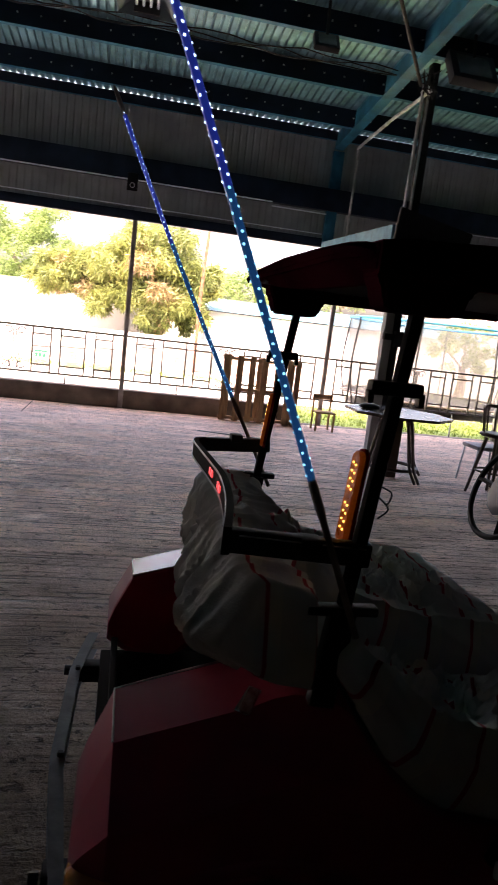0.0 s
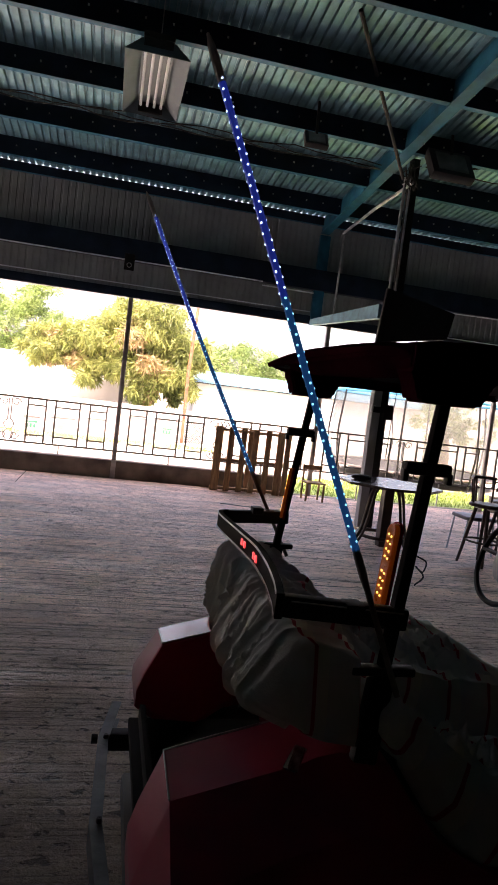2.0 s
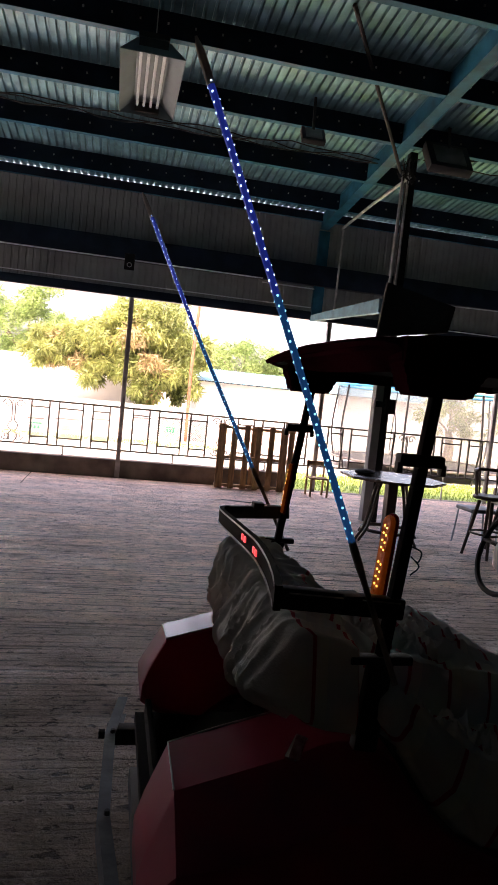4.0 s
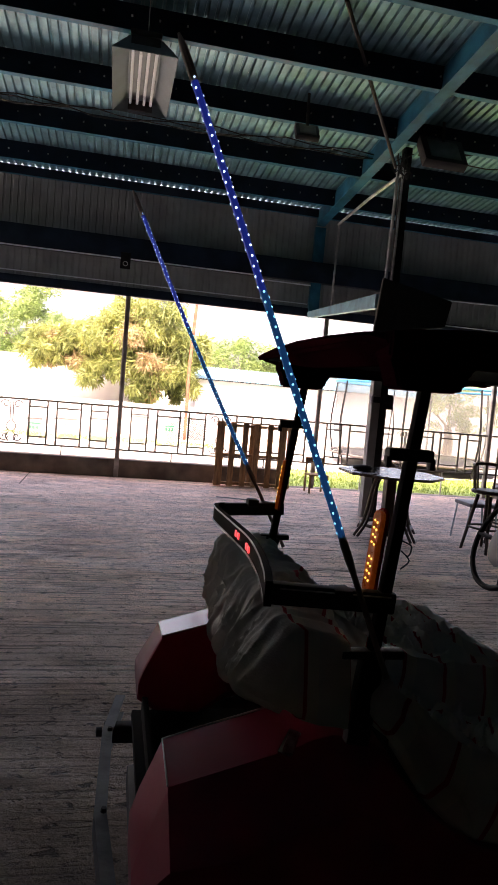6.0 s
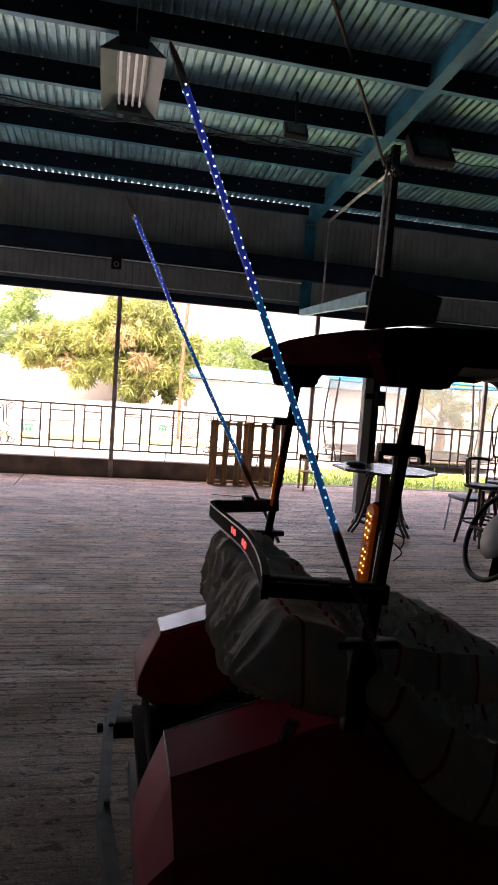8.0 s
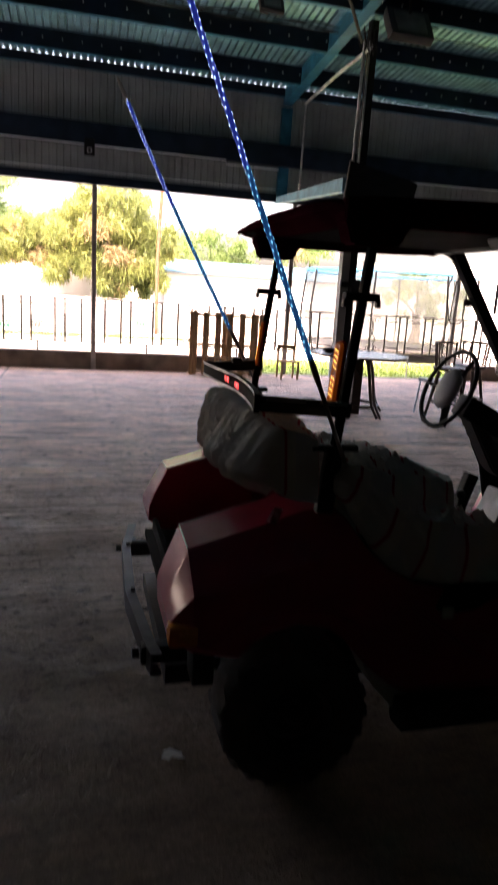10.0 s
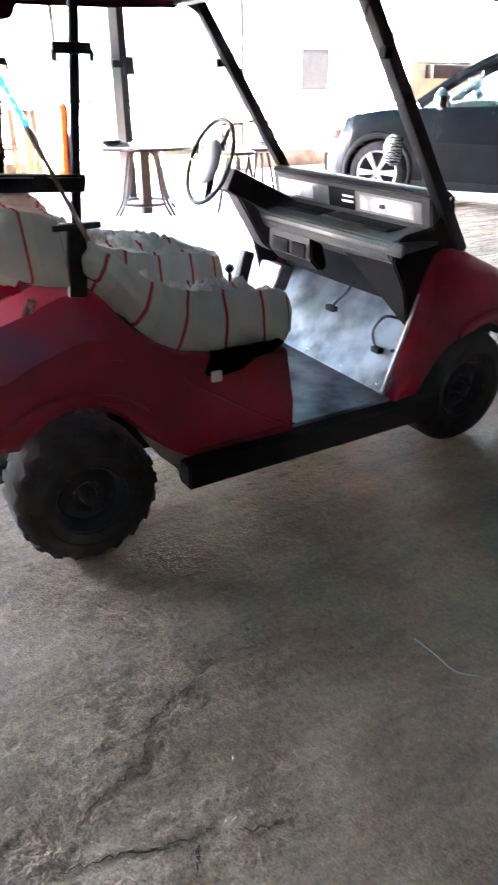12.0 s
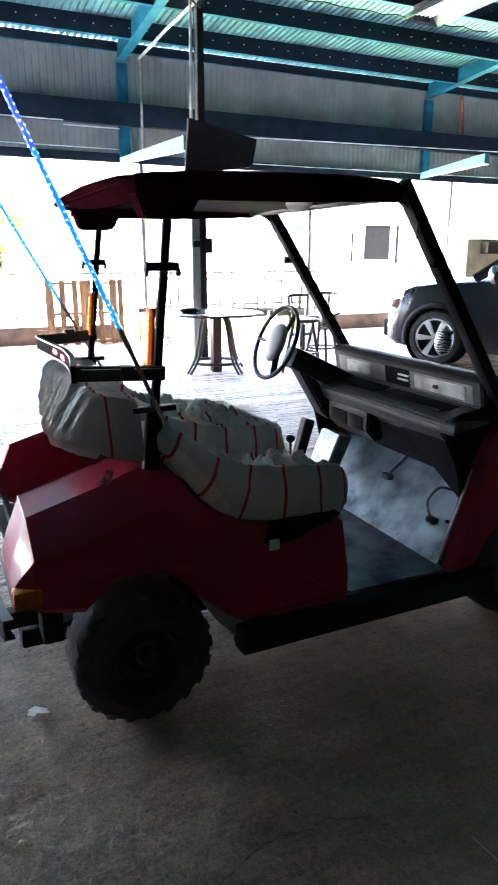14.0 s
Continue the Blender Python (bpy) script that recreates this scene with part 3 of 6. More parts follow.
def ribs(a, b, period, depth, f, back=(0, 0, 0.006)):
    """A ribbed sheet between a and b; f turns the run and the height of the rib into two edge points."""
    bm = bmesh.new()
    prev = None
    t = a
    while t < b:
        for dt, h in ((0.0, 0.0), (0.18, 0.0), (0.23, 1.0), (0.33, 1.0), (0.38, 0.0), (0.68, 0.0), (0.73, 1.0), (0.83, 1.0), (0.88, 0.0)):
            pts = f(t + dt * period, h * depth)
            cur = [bm.verts.new(p) for p in pts] + [bm.verts.new(Vector(p) + Vector(back)) for p in pts]
            if prev:
                for i, j in ((0, 1), (1, 3), (3, 2), (2, 0)):
                    bm.faces.new((prev[i], cur[i], cur[j], prev[j]))
            prev = cur
        t += period
    bmesh.ops.recalc_face_normals(bm, faces=bm.faces[:])
    return bm


YE = 10.972
ceiling = solo("ceiling", ribs(X0 - 0.3, X1, 0.205, 0.031, lambda t, h: ((t, Y0 - 0.3, roof_z(Y0 - 0.3) + h), (t, YE, roof_z(YE) + h))), M["sheet"],
               "ribbed galvanised roof sheets on blue steel purlins", "roof", kind="structure", smooth=False)

# purlins, rafters and the steel along the open side
PUR = [10.92, 10.08, 8.93, 7.77, 6.62, 5.46, 4.30, 3.14, 1.98, 0.8, -0.4, -1.6, -2.8, -4.0, -5.2, -6.4, -7.6, -8.8, -10.0, -11.2, -12.4, -13.6, -14.8]
for y in PUR:
    z = roof_z(y)
    d = 0.13 if y > 10.5 else 0.24
    v, w = (0.05, 0.02) if y > 10.5 else (0.07, 0.07)
    bm = extrude([(y - 0.004, z - d - 0.006), (y + v, z - d - 0.006), (y + v, z - d + 0.025), (y + v - 0.004, z - d + 0.025), (y + v - 0.004, z - d), (y + 0.004, z - d), (y + 0.004, z - 0.01), (y + w, z - 0.01), (y + w, z - 0.004), (y - 0.004, z - 0.004)], X0, X1, axis="x")
    # web coloured dark for its shade, flange brighter for light off the floor
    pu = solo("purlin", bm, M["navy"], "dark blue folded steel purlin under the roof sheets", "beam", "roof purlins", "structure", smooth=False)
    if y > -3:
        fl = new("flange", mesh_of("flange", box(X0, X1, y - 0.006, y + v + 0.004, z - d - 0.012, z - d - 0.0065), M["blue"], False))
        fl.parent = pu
        tagged(fl, "lower flange in brighter teal for light from the floor")
bm = bmesh.new()
for y in PUR[1:8]:
    x = -4.0
    while x < 12.5:
        box(x, x + 0.017, y - 0.022, y - 0.005, roof_z(y) - 0.13, roof_z(y) - 0.113, bm=bm)
        x += 0.27
part("fasteners", bm, M["screw"], ceiling, "pale screw ends along the purlins", smooth=False)["kind"] = "stuff"
for x in (-3.2, 3.12, 9.42, 15.7):
    za, zb = roof_z(10.95), roof_z(Y0)
    bm = bmesh.new()
    loft([[(x - 0.06, 10.98, za - 0.02), (x + 0.06, 10.98, za - 0.02), (x + 0.06, 10.98, za - 0.25), (x - 0.06, 10.98, za - 0.25)],
          [(x - 0.06, Y0, zb - 0.02), (x + 0.06, Y0, zb - 0.02), (x + 0.06, Y0, zb - 0.25), (x - 0.06, Y0, zb - 0.25)]], bm)
    loft([[(x - 0.075, 10.97, za - 0.245), (x + 0.075, 10.97, za - 0.245), (x + 0.075, 10.97, za - 0.262), (x - 0.075, 10.97, za - 0.262)],
          [(x - 0.075, Y0, zb - 0.245), (x + 0.075, Y0, zb - 0.245), (x + 0.075, Y0, zb - 0.262), (x - 0.075, Y0, zb - 0.262)]], bm)
    solo("rafter", bm, M["blue"], "blue painted steel rafter under the roof", "beam", "roof rafters", "structure", smooth=False)
    solo("wall_column", box(x - 0.09, x + 0.09, 10.9, 11.02, 2.95, za - 0.3, 0.004), M["blue"], "blue steel stub column on the sheet wall", "column", "wall columns", "structure")
solo("wall_north", ribs(X0, X1, 0.22, 0.011, lambda t, h: ((t, 10.982 + h, 3.1), (t, 10.982 + h, 4.752)), (0, 0.008, 0)), M["wallsheet"], "grey ribbed sheet wall above the open side", "wall", kind="structure", smooth=False)
bm = box(X0, X1, 10.84, 11.0, 3.53, 3.87, 0.006)
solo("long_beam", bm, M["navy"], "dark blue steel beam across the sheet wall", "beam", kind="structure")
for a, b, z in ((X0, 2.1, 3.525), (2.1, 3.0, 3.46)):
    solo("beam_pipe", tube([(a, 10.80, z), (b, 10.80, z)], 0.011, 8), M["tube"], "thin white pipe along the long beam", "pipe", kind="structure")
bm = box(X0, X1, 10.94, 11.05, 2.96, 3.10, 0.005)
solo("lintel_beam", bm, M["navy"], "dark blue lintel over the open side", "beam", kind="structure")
solo("lintel_pipe", tube([(X0, 10.91, 3.16), (3.0, 10.91, 3.16)], 0.009, 8), M["tube"], "thin pale pipe above the lintel", "pipe", kind="structure")
bm = box(-0.17, -0.01, 10.78, 10.80, 3.36, 3.62, 0.01)
b = thing("bracket_plate", Matrix.Translation((-0.09, 10.8, 3.36)), "dark steel bracket plate with a hole on the beam", "bracket")
part("plate", bm, M["black"], b)
part("ring", tube([(-0.09 + 0.035 * math.cos(a * math.tau / 12), 10.775, 3.44 + 0.035 * math.sin(a * math.tau / 12)) for a in range(12)], 0.006, 6, closed=True), M["galv"], b)

for x in (-6.8, -3.4, 0.0, 3.4, 6.75, 10.2, 13.6):
    if not 2.9 < x < 7.0:
        solo("post_base", box(x - 0.04, x + 0.04, 10.838, 10.857, 0, 0.30, 0.003), M["post"], "grey steel post foot against the kerb", "post", "post feet", "structure")
    solo("side_post", box(x - 0.037, x + 0.037, 10.965, 11.034, -0.06 if 2.9 < x < 7.0 else 0.285, 3.0, 0.006), M["post"], "thin grey steel post on the open side", "post", "posts of the open side", "structure")

# box beam and conduits by the inner column
bm = loft([[(3.01, 10.88, 2.93), (3.09, 10.88, 2.93), (3.09, 10.88, 3.03), (3.01, 10.88, 3.03)], [(3.26, 8.45, 2.86), (3.36, 8.45, 2.86), (3.36, 8.45, 3.05), (3.26, 8.45, 3.05)]])
solo("tie_beam", bm, M["duct"], "galvanised box tie beam between column and wall", "beam", kind="structure")
solo("conduit", tube([(3.34, 10.6, 4.45), (3.36, 10.7, 3.2), (3.37, 10.75, 3.0)], 0.018, 8), M["galv"], "thin galvanised conduit down from the rafter", "conduit")
solo("conduit", tube([(3.40, 8.2, 4.62), (3.30, 9.2, 4.52), (3.26, 10.4, 4.42)], 0.022, 8), M["galv"], "pale conduit strapped along the rafter", "conduit")
col = thing("column", Matrix.Translation((3.42, 8.35, 0)), "steel column with a pale painted casing and a switch box", "column", kind="structure")
part("steel_section", box(3.42, 3.52, 8.30, 8.42, 0, 4.98, 0.006), M["black"], col)
part("casing", box(3.30, 3.415, 8.29, 8.42, 0, 2.75, 0.006), M["plaster"], col, "pale painted casing")
part("pipe", tube([(3.31, 8.27, 3.2), (3.33, 8.27, 4.7)], 0.022, 10), M["galv"], col, "galvanised pipe")
part("pipe", tube([(3.385, 8.26, 2.7), (3.40, 8.26, 4.7)], 0.016, 10), M["galv"], col, "galvanised pipe")
part("switch_box", box(3.44, 3.57, 8.22, 8.30, 1.50, 1.70, 0.008), M["plastic"], col, "black switch box")
part("bracket", box(3.30, 3.44, 8.25, 8.29, 1.58, 1.66, 0.006), M["plastic"], col)
part("socket", box(3.27, 3.33, 8.26, 8.29, 1.58, 1.68, 0.006), M["white"], col, "white socket")
part("cable", tube(smoothcurve([(3.58, 8.24, 1.55), (3.62, 8.22, 1.2), (3.56, 8.24, 1.0), (3.6, 8.25, 1.95)], 5), 0.006, 6), M["wire"], col)
tv = thing("wall_television", Matrix.Translation((3.75, 8.1, 2.6)), "black flat television turned away on the column", "television")
part("screen_back", extrude([(3.10, 2.48), (4.085, 2.64), (4.155, 2.99), (3.165, 3.19)], 7.98, 8.04, 0.008), M["plastic"], tv)
part("mount", box(3.40, 3.55, 8.04, 8.30, 2.85, 3.05, 0.008), M["black"], tv)

bm = loft([[(9.27, 10.88, 2.99), (9.35, 10.88, 2.99), (9.35, 10.88, 3.09), (9.27, 10.88, 3.09)], [(8.25, 8.0, 2.9), (8.35, 8.0, 2.9), (8.35, 8.0, 3.06), (8.25, 8.0, 3.06)]])
solo("tie_beam", bm, M["duct"], "galvanised box tie beam below the second rafter", "beam", kind="structure")
for x in (10.14, 11.55):
    solo("rust_pipe", tube([(x, 10.82, 4.6), (x + 0.1, 10.82, 3.872)], 0.035, 8), M["rust"], "rust-brown downpipe on the sheet wall", "pipe", "rust pipes")
solo("beam_pipe", tube([(4.4, 10.80, 3.47), (11.5, 10.80, 3.6)], 0.011, 8), M["tube"], "thin white pipe along the long beam", "pipe", kind="structure")
solo("lintel_pipe", tube([(4.4, 10.91, 3.065), (11.5, 10.91, 3.09)], 0.010, 8), M["tube"], "thin pale pipe above the lintel", "pipe", kind="structure")

# lamps and small fittings under the roof
L = thing("tube_lamp", Matrix.Translation((-0.05, 7.35, 4.4)), "grey hanging fixture with four bare fluorescent tubes", "lamp", "tube lamps")
bm = bmesh.new()
x0, x1, y0, y1 = -0.37, 0.24, 6.25, 7.72
zt, zb = 4.74, 4.60
loft([[(x0, y0, zb), (x1, y0, zb), (x1, y1, zb), (x0, y1, zb)], [(x0 + 0.15, y0 + 0.04, zt), (x1 - 0.15, y0 + 0.04, zt), (x1 - 0.15, y1 - 0.04, zt), (x0 + 0.15, y1 - 0.04, zt)]], bm, False)
bm.faces.new([v for v in bm.verts if v.co.z > zt - 0.01])
bmesh.ops.solidify(bm, geom=bm.faces[:], thickness=0.006)
part("reflector", bm, M["reflector"], L)
bm = box(x0 + 0.16, x1 - 0.16, y0 + 0.02, y1 - 0.02, 4.75, 4.80, 0.005)
part("housing", bm, M["lamp_dark"], L)
for k in range(4):
    x = -0.065 + (k - 1.5) * 0.075
    part("tube", tube([(x, y0 + 0.06, 4.685), (x, y1 - 0.06, 4.685)], 0.016, 10), M["tube"], L, "unlit white tube")
for y in (y0 + 0.03, y1 - 0.03):
    part("end_plate", box(x0 + 0.17, x1 - 0.17, y - 0.012, y + 0.012, 4.62, 4.74), M["lamp_dark"], L)
for y in (y0 + 0.15, y1 - 0.15):
    part("hanger", tube([(-0.05, y, 4.80), (-0.05, y, roof_z(y))], 0.005, 6), M["galv"], L)
copy_thing(L, pose(6.55, 7.3, 4.4))


def floodlight(x, y, z, s, label):
    f = thing("floodlight", Matrix.Translation((x, y, z)), label, "lamp")
    m = Matrix.Translation((x, y, z)) @ pose(0, 0, 0, -35, 0, 0)
    b = box(-0.14 * s, 0.14 * s, -0.02, 0.05 * s, -0.11 * s, 0.11 * s, 0.01)
    b.transform(m)
    part("housing", b, M["lamp_dark"], f)
    b = box(-0.10 * s, 0.10 * s, -0.03, -0.021, -0.08 * s, 0.08 * s, 0.004)
    b.transform(m)
    part("lens", b, M["lamp_glass"], f, "dusty grey lens")
    part("bracket", beam((x, y + 0.02, z + 0.06 * s), (x, y + 0.06, min(z + 0.45, roof_z(y) - 0.01)), 0.03, 0.02), M["lamp_dark"], f)


floodlight(1.84, 7.45, 4.62, 1.0, "small black floodlight on the roof wiring")
floodlight(3.62, 7.6, 4.72, 2.0, "large black floodlight at the head of the column")
solo("roof_brace", tube([(1.72, 5.95, 5.25), (3.22, 8.1, 4.62)], 0.022, 8), M["black"], "thin dark steel brace under the roof", "brace")
solo("roof_brace", tube([(4.1, 8.1, 4.9), (5.6, 7.4, 5.1)], 0.016, 8), M["black"], "thin dark steel brace under the roof", "brace")
rw = random.Random(4)
for j in range(3):
    pts = []
    for k in range(26):
        x = -4.5 + k * 0.3
        pts.append((x, 8.35 + 0.02 * j, 4.86 - 0.03 * j - 0.05 * abs(math.sin(k * 0.9 + j)) + rw.uniform(-0.015, 0.015)))
    solo("roof_cable", tube(pts, 0.008, 5), M["wire"], "sagging black cable along a purlin", "cable", "roof cables")
pts = [(3.6 + k * 0.25, 8.3, 4.9 - 0.04 * abs(math.sin(k * 1.3))) for k in range(20)]
solo("roof_cable", tube(pts, 0.009, 5), M["wire"], "looped black cable along the purlin", "cable", "roof cables")
for j in range(5):
    p = [(3.30 + rw.uniform(-0.1, 0.15), 8.1 + rw.uniform(-0.1, 0.1), 4.75 + rw.uniform(-0.25, 0.1)) for _ in range(6)]
    solo("cable_tangle", tube(smoothcurve(p, 5), 0.006, 5), M["wire"], "tangled black cable at the column head", "cable", "cables at the column head")


# ---- railing on the open side ----
def railing(xc, w=1.7):
    r = thing("railing", Matrix.Translation((xc, 11.0, 0.4)), "dark iron railing bay with framed panels and scrolls", "railing", "railing bays", "structure")
    y = 11.0
    part("top_rail", box(xc - w, xc + w, y - 0.018, y + 0.018, 1.14, 1.17, 0.004), M["rail"], r)
    part("bottom_rail", box(xc - w, xc + w, y - 0.015, y + 0.015, 0.425, 0.452, 0.004), M["rail"], r)
    for s in (-1, 1):
        for a, b in ((0.19, 0.46), (0.62, 1.0), (1.15, 1.43)):
            for u in (a, b):
                x = xc + s * u
                part("bar", box(x - 0.013, x + 0.013, y - 0.013, y + 0.013, 0.45, 1.147), M["rail"], r)
            lo, hi = sorted((xc + s * a, xc + s * b))
            part("cross_bar", box(lo, hi, y - 0.011, y + 0.011, 1.036, 1.06), M["rail"], r)
            part("cross_bar", box(lo, hi, y - 0.011, y + 0.011, 0.551, 0.575), M["rail"], r)
        # half of the scroll ornament at the end of the bay
        xs = xc + s * 1.69
        pts = [(xs - s * (0.012 + 0.055 * abs(math.sin(k / 10 * math.tau)) * (k < 11)), y, 0.46 + k * 0.033) for k in range(21)]
        part("ornament", tube(pts, 0.010, 6), M["rail"], r)
        for z, q in ((1.06, 1), (0.54, -1)):
            c = [(xs - s * (0.085 + (0.075 - 0.0035 * k) * math.cos(k * 0.42)), y, z + q * (0.075 - 0.0035 * k) * math.sin(k * 0.42)) for k in range(18)]
            part("scroll", tube(c, 0.010, 6), M["rail"], r)
    for x in (xc - 0.9, xc + 0.9):
        part("foot", box(x - 0.01, x + 0.01, y - 0.01, y + 0.01, -0.06 if 2.9 < x < 7.0 else 0.285, 0.432), M["white"] if 2.9 < x < 7.0 else M["rail"], r)


for xc in (-6.8, -3.4, 0.0, 3.4, 6.78, 10.2):
    railing(xc)


# ---- the yard ----
rg = random.Random(7)
bm = bmesh.new()
for _ in range(15000):
    x, y = rg.uniform(2.2, 13.5), rg.uniform(11.15, 14.2)
    h, a = rg.uniform(0.025, 0.075), rg.uniform(0, math.tau)
    dx, dy = 0.008 * math.cos(a), 0.008 * math.sin(a)
    lx, ly = rg.uniform(-0.03, 0.03), rg.uniform(-0.03, 0.03)
    bm.faces.new([bm.verts.new(p) for p in ((x - dx, y - dy, -0.06), (x + dx, y + dy, -0.06), (x + lx, y + ly, -0.06 + h))])
for _ in range(5000):
    x, y = rg.uniform(-8, 3), rg.uniform(18.2, 19.6)
    h, a = rg.uniform(0.02, 0.07), rg.uniform(0, math.tau)
    dx, dy = 0.012 * math.cos(a), 0.012 * math.sin(a)
    bm.faces.new([bm.verts.new(p) for p in ((x - dx, y - dy, -0.06), (x + dx, y + dy, -0.06), (x, y + 0.02, -0.06 + h))])
solo("grass", bm, M["grass"], "bright green short grass beside the slab", "grass", kind="stuff", smooth=False)
solo("lawn_soil", box(2.2, 13.5, 11.13, 14.2, -0.2, -0.052), M["grass"], "green lawn under the grass blades", "lawn", kind="structure", smooth=False)

house = thing("yard_house", Matrix.Translation((0, 24, 0)), "long white rendered outbuilding behind the yard", "building")
part("wall", box(-14, 0.7, 23.5, 27, -0.06, 2.15), M["white"], house)
part("parapet", box(-14.05, 0.75, 23.44, 23.6, 2.15, 2.25, 0.01), M["white"], house)
shed = thing("yard_shed", Matrix.Translation((6, 24, 0)), "white shed with a ribbed sheet roof", "building")
part("wall", box(2.6, 12.5, 22.5, 26, -0.06, 1.9), M["white"], shed)
part("roof", ribs(2.4, 12.7, 0.18, 0.03, lambda t, h: ((t, 22.2, 1.93 + h), (t, 26.2, 2.45 + h))), M["sheet"], shed, smooth=False)
fence = thing("yard_wall", Matrix.Translation((-2, 21.2, 0)), "low white yard wall across the yard", "wall")
part("wall", box(-9, 4.0, 21.2, 21.35, -0.06, 0.95, 0.01), M["white"], fence)
lf = thing("lattice_fence", Matrix.Translation((0, 19, -0.06)), "low fence of lattice panels with small painted marks", "fence")
for x0, x1, y, zt, mark in ((-2.21, -1.83, 17.3, 0.47, "green"), (-1.60, -1.0, 17.9, 0.48, "lattice"), (-0.70, -0.24, 17.8, 0.55, None), (0.48, 0.97, 19.5, 0.61, None), (1.21, 2.06, 20.3, 0.64, "green"), (2.24, 2.85, 20.9, 0.60, None)):
    bm = bmesh.new()
    for k in range(int((x1 - x0 + zt + 0.06) / 0.075)):
        c = x0 + k * 0.075
        for q in (1, -1):
            # diagonal laths clipped to the panel
            lo, hi = max(0.0, c - x1), min(zt + 0.06, c - x0)
            if hi - lo > 0.04:
                pa, pb = (c - lo, -0.06 + lo), (c - hi, -0.06 + hi)
                if q < 0:
                    pa, pb = (x0 + x1 - pa[0], pa[1]), (x0 + x1 - pb[0], pb[1])
                beam((pa[0], y + 0.012 * q, pa[1]), (pb[0], y + 0.012 * q, pb[1]), 0.008, 0.016, bm=bm)
    box(x0 - 0.02, x1 + 0.02, y - 0.02, y + 0.02, zt - 0.02, zt + 0.02, bm=bm)
    pn = part("lattice_panel", bm, M["lattice"], lf, smooth=False)
    if mark:
        bm = bmesh.new()
        xm = (x0 + x1) / 2
        for k in range(3):
            box(xm - 0.13 + k * 0.09, xm - 0.07 + k * 0.09, y - 0.032, y - 0.026, 0.20, 0.31, bm=bm)
        box(xm - 0.15, xm + 0.16, y - 0.032, y - 0.026, 0.33, 0.37, bm=bm)
        part("painted_mark", bm, M[mark], pn, smooth=False)
solo("rusty_pole", tube([(2.15, 20.6, -0.1), (2.12, 20.6, 2.2), (2.22, 20.6, 4.6)], 0.05, 8), M["rust"], "leaning rust-brown steel pole in the yard", "pole")

far = thing("far_house", Matrix.Translation((18, 25, 0)), "white house with a dark window and a small gable", "house")
part("wall", box(13.2, 27, 25.05, 31, -0.06, 2.95), M["white"], far)
w = part("window", box(17.55, 19.15, 24.98, 25.04, 1.2, 2.78), M["window"], far, "dark window")
part("shutter", box(19.42, 19.52, 24.95, 25.04, 1.1, 2.75), M["window"], w)
part("shutter", box(17.02, 17.08, 24.95, 25.04, 1.15, 2.4), M["window"], w)
for a in ((17.5, 17.63, 1.1, 2.85), (19.06, 19.2, 1.1, 2.85), (17.63, 19.06, 2.73, 2.85), (17.63, 19.06, 1.1, 1.24)):
    part("frame", box(a[0], a[1], 24.93, 25.04, a[2], a[3], 0.01), M["white"], w)
part("gable", extrude([(17.9, 2.96), (19.2, 2.96), (18.55, 3.35)], 24.9, 25.3), M["plastic"], far)
part("roof", extrude([(13.0, 2.96), (27.2, 2.96), (27.2, 3.06), (13.0, 3.06)], 25.31, 31.2), M["white"], far)


def leaves(bm, c, r, n, rnd, size, droop, slim):
    for _ in range(n):
        v = Vector((rnd.gauss(0, 1), rnd.gauss(0, 1), rnd.gauss(0, 1))).normalized() * r * rnd.uniform(0.35, 1.0) ** 0.5
        p = Vector(c) + Vector((v.x, v.y, v.z * 0.8))
        d = Vector((rnd.uniform(-1, 1), rnd.uniform(-1, 1), rnd.uniform(-1.2, 0.35) * droop)).normalized()
        s = d.cross(Vector((rnd.uniform(-1, 1), rnd.uniform(-1, 1), rnd.uniform(-1, 1)))).normalized()
        a = size * rnd.uniform(0.7, 1.3)
        w = a * slim
        bm.faces.new([bm.verts.new(q) for q in (p, p + d * a * 0.5 + s * w, p + d * a, p + d * a * 0.5 - s * w)])


def tree(x, y, h, clumps, seed, label, size=0.3, n=130, red=0.0, z0=-0.06, droop=1.0, leaf="leaf", slim=0.11, spread=0.42):
    rnd = random.Random(seed)
    t = thing("tree", Matrix.Translation((x, y, z0)), label, "tree")
    bm = tube([(x, y, z0), (x + 0.08, y, z0 + h * 0.22), (x + 0.02, y + 0.05, z0 + h * 0.45)], [0.2, 0.15, 0.11], 10)
    part("trunk", bm, M["bark"], t)
    lm, rm = bmesh.new(), bmesh.new()
    limb = bmesh.new()
    for cx, cy, cz, r in clumps:
        tube(smoothcurve([(x + 0.02, y, z0 + h * 0.4), (x + cx * 0.5, y + cy * 0.5, z0 + h * 0.4 + (cz - h * 0.4) * 0.6), (x + cx, y + cy, z0 + cz)], 4), 0.035, 6, limb)
        for _ in range(int(9 * r + 3)):
            q = Vector((rnd.gauss(0, 0.5), rnd.gauss(0, 0.5), rnd.gauss(0, 0.42))) * r
            c = (x + cx + q.x, y + cy + q.y, z0 + cz + q.z)
            leaves(rm if rnd.random() < red else lm, c, r * spread, n, rnd, size, droop, slim)
    part("limbs", limb, M["bark"], t)
    part("crown", lm, M[leaf], t, smooth=False)
    if red:
        part("young_leaves", rm, M["leafred"], t, "reddish young leaves", smooth=False)


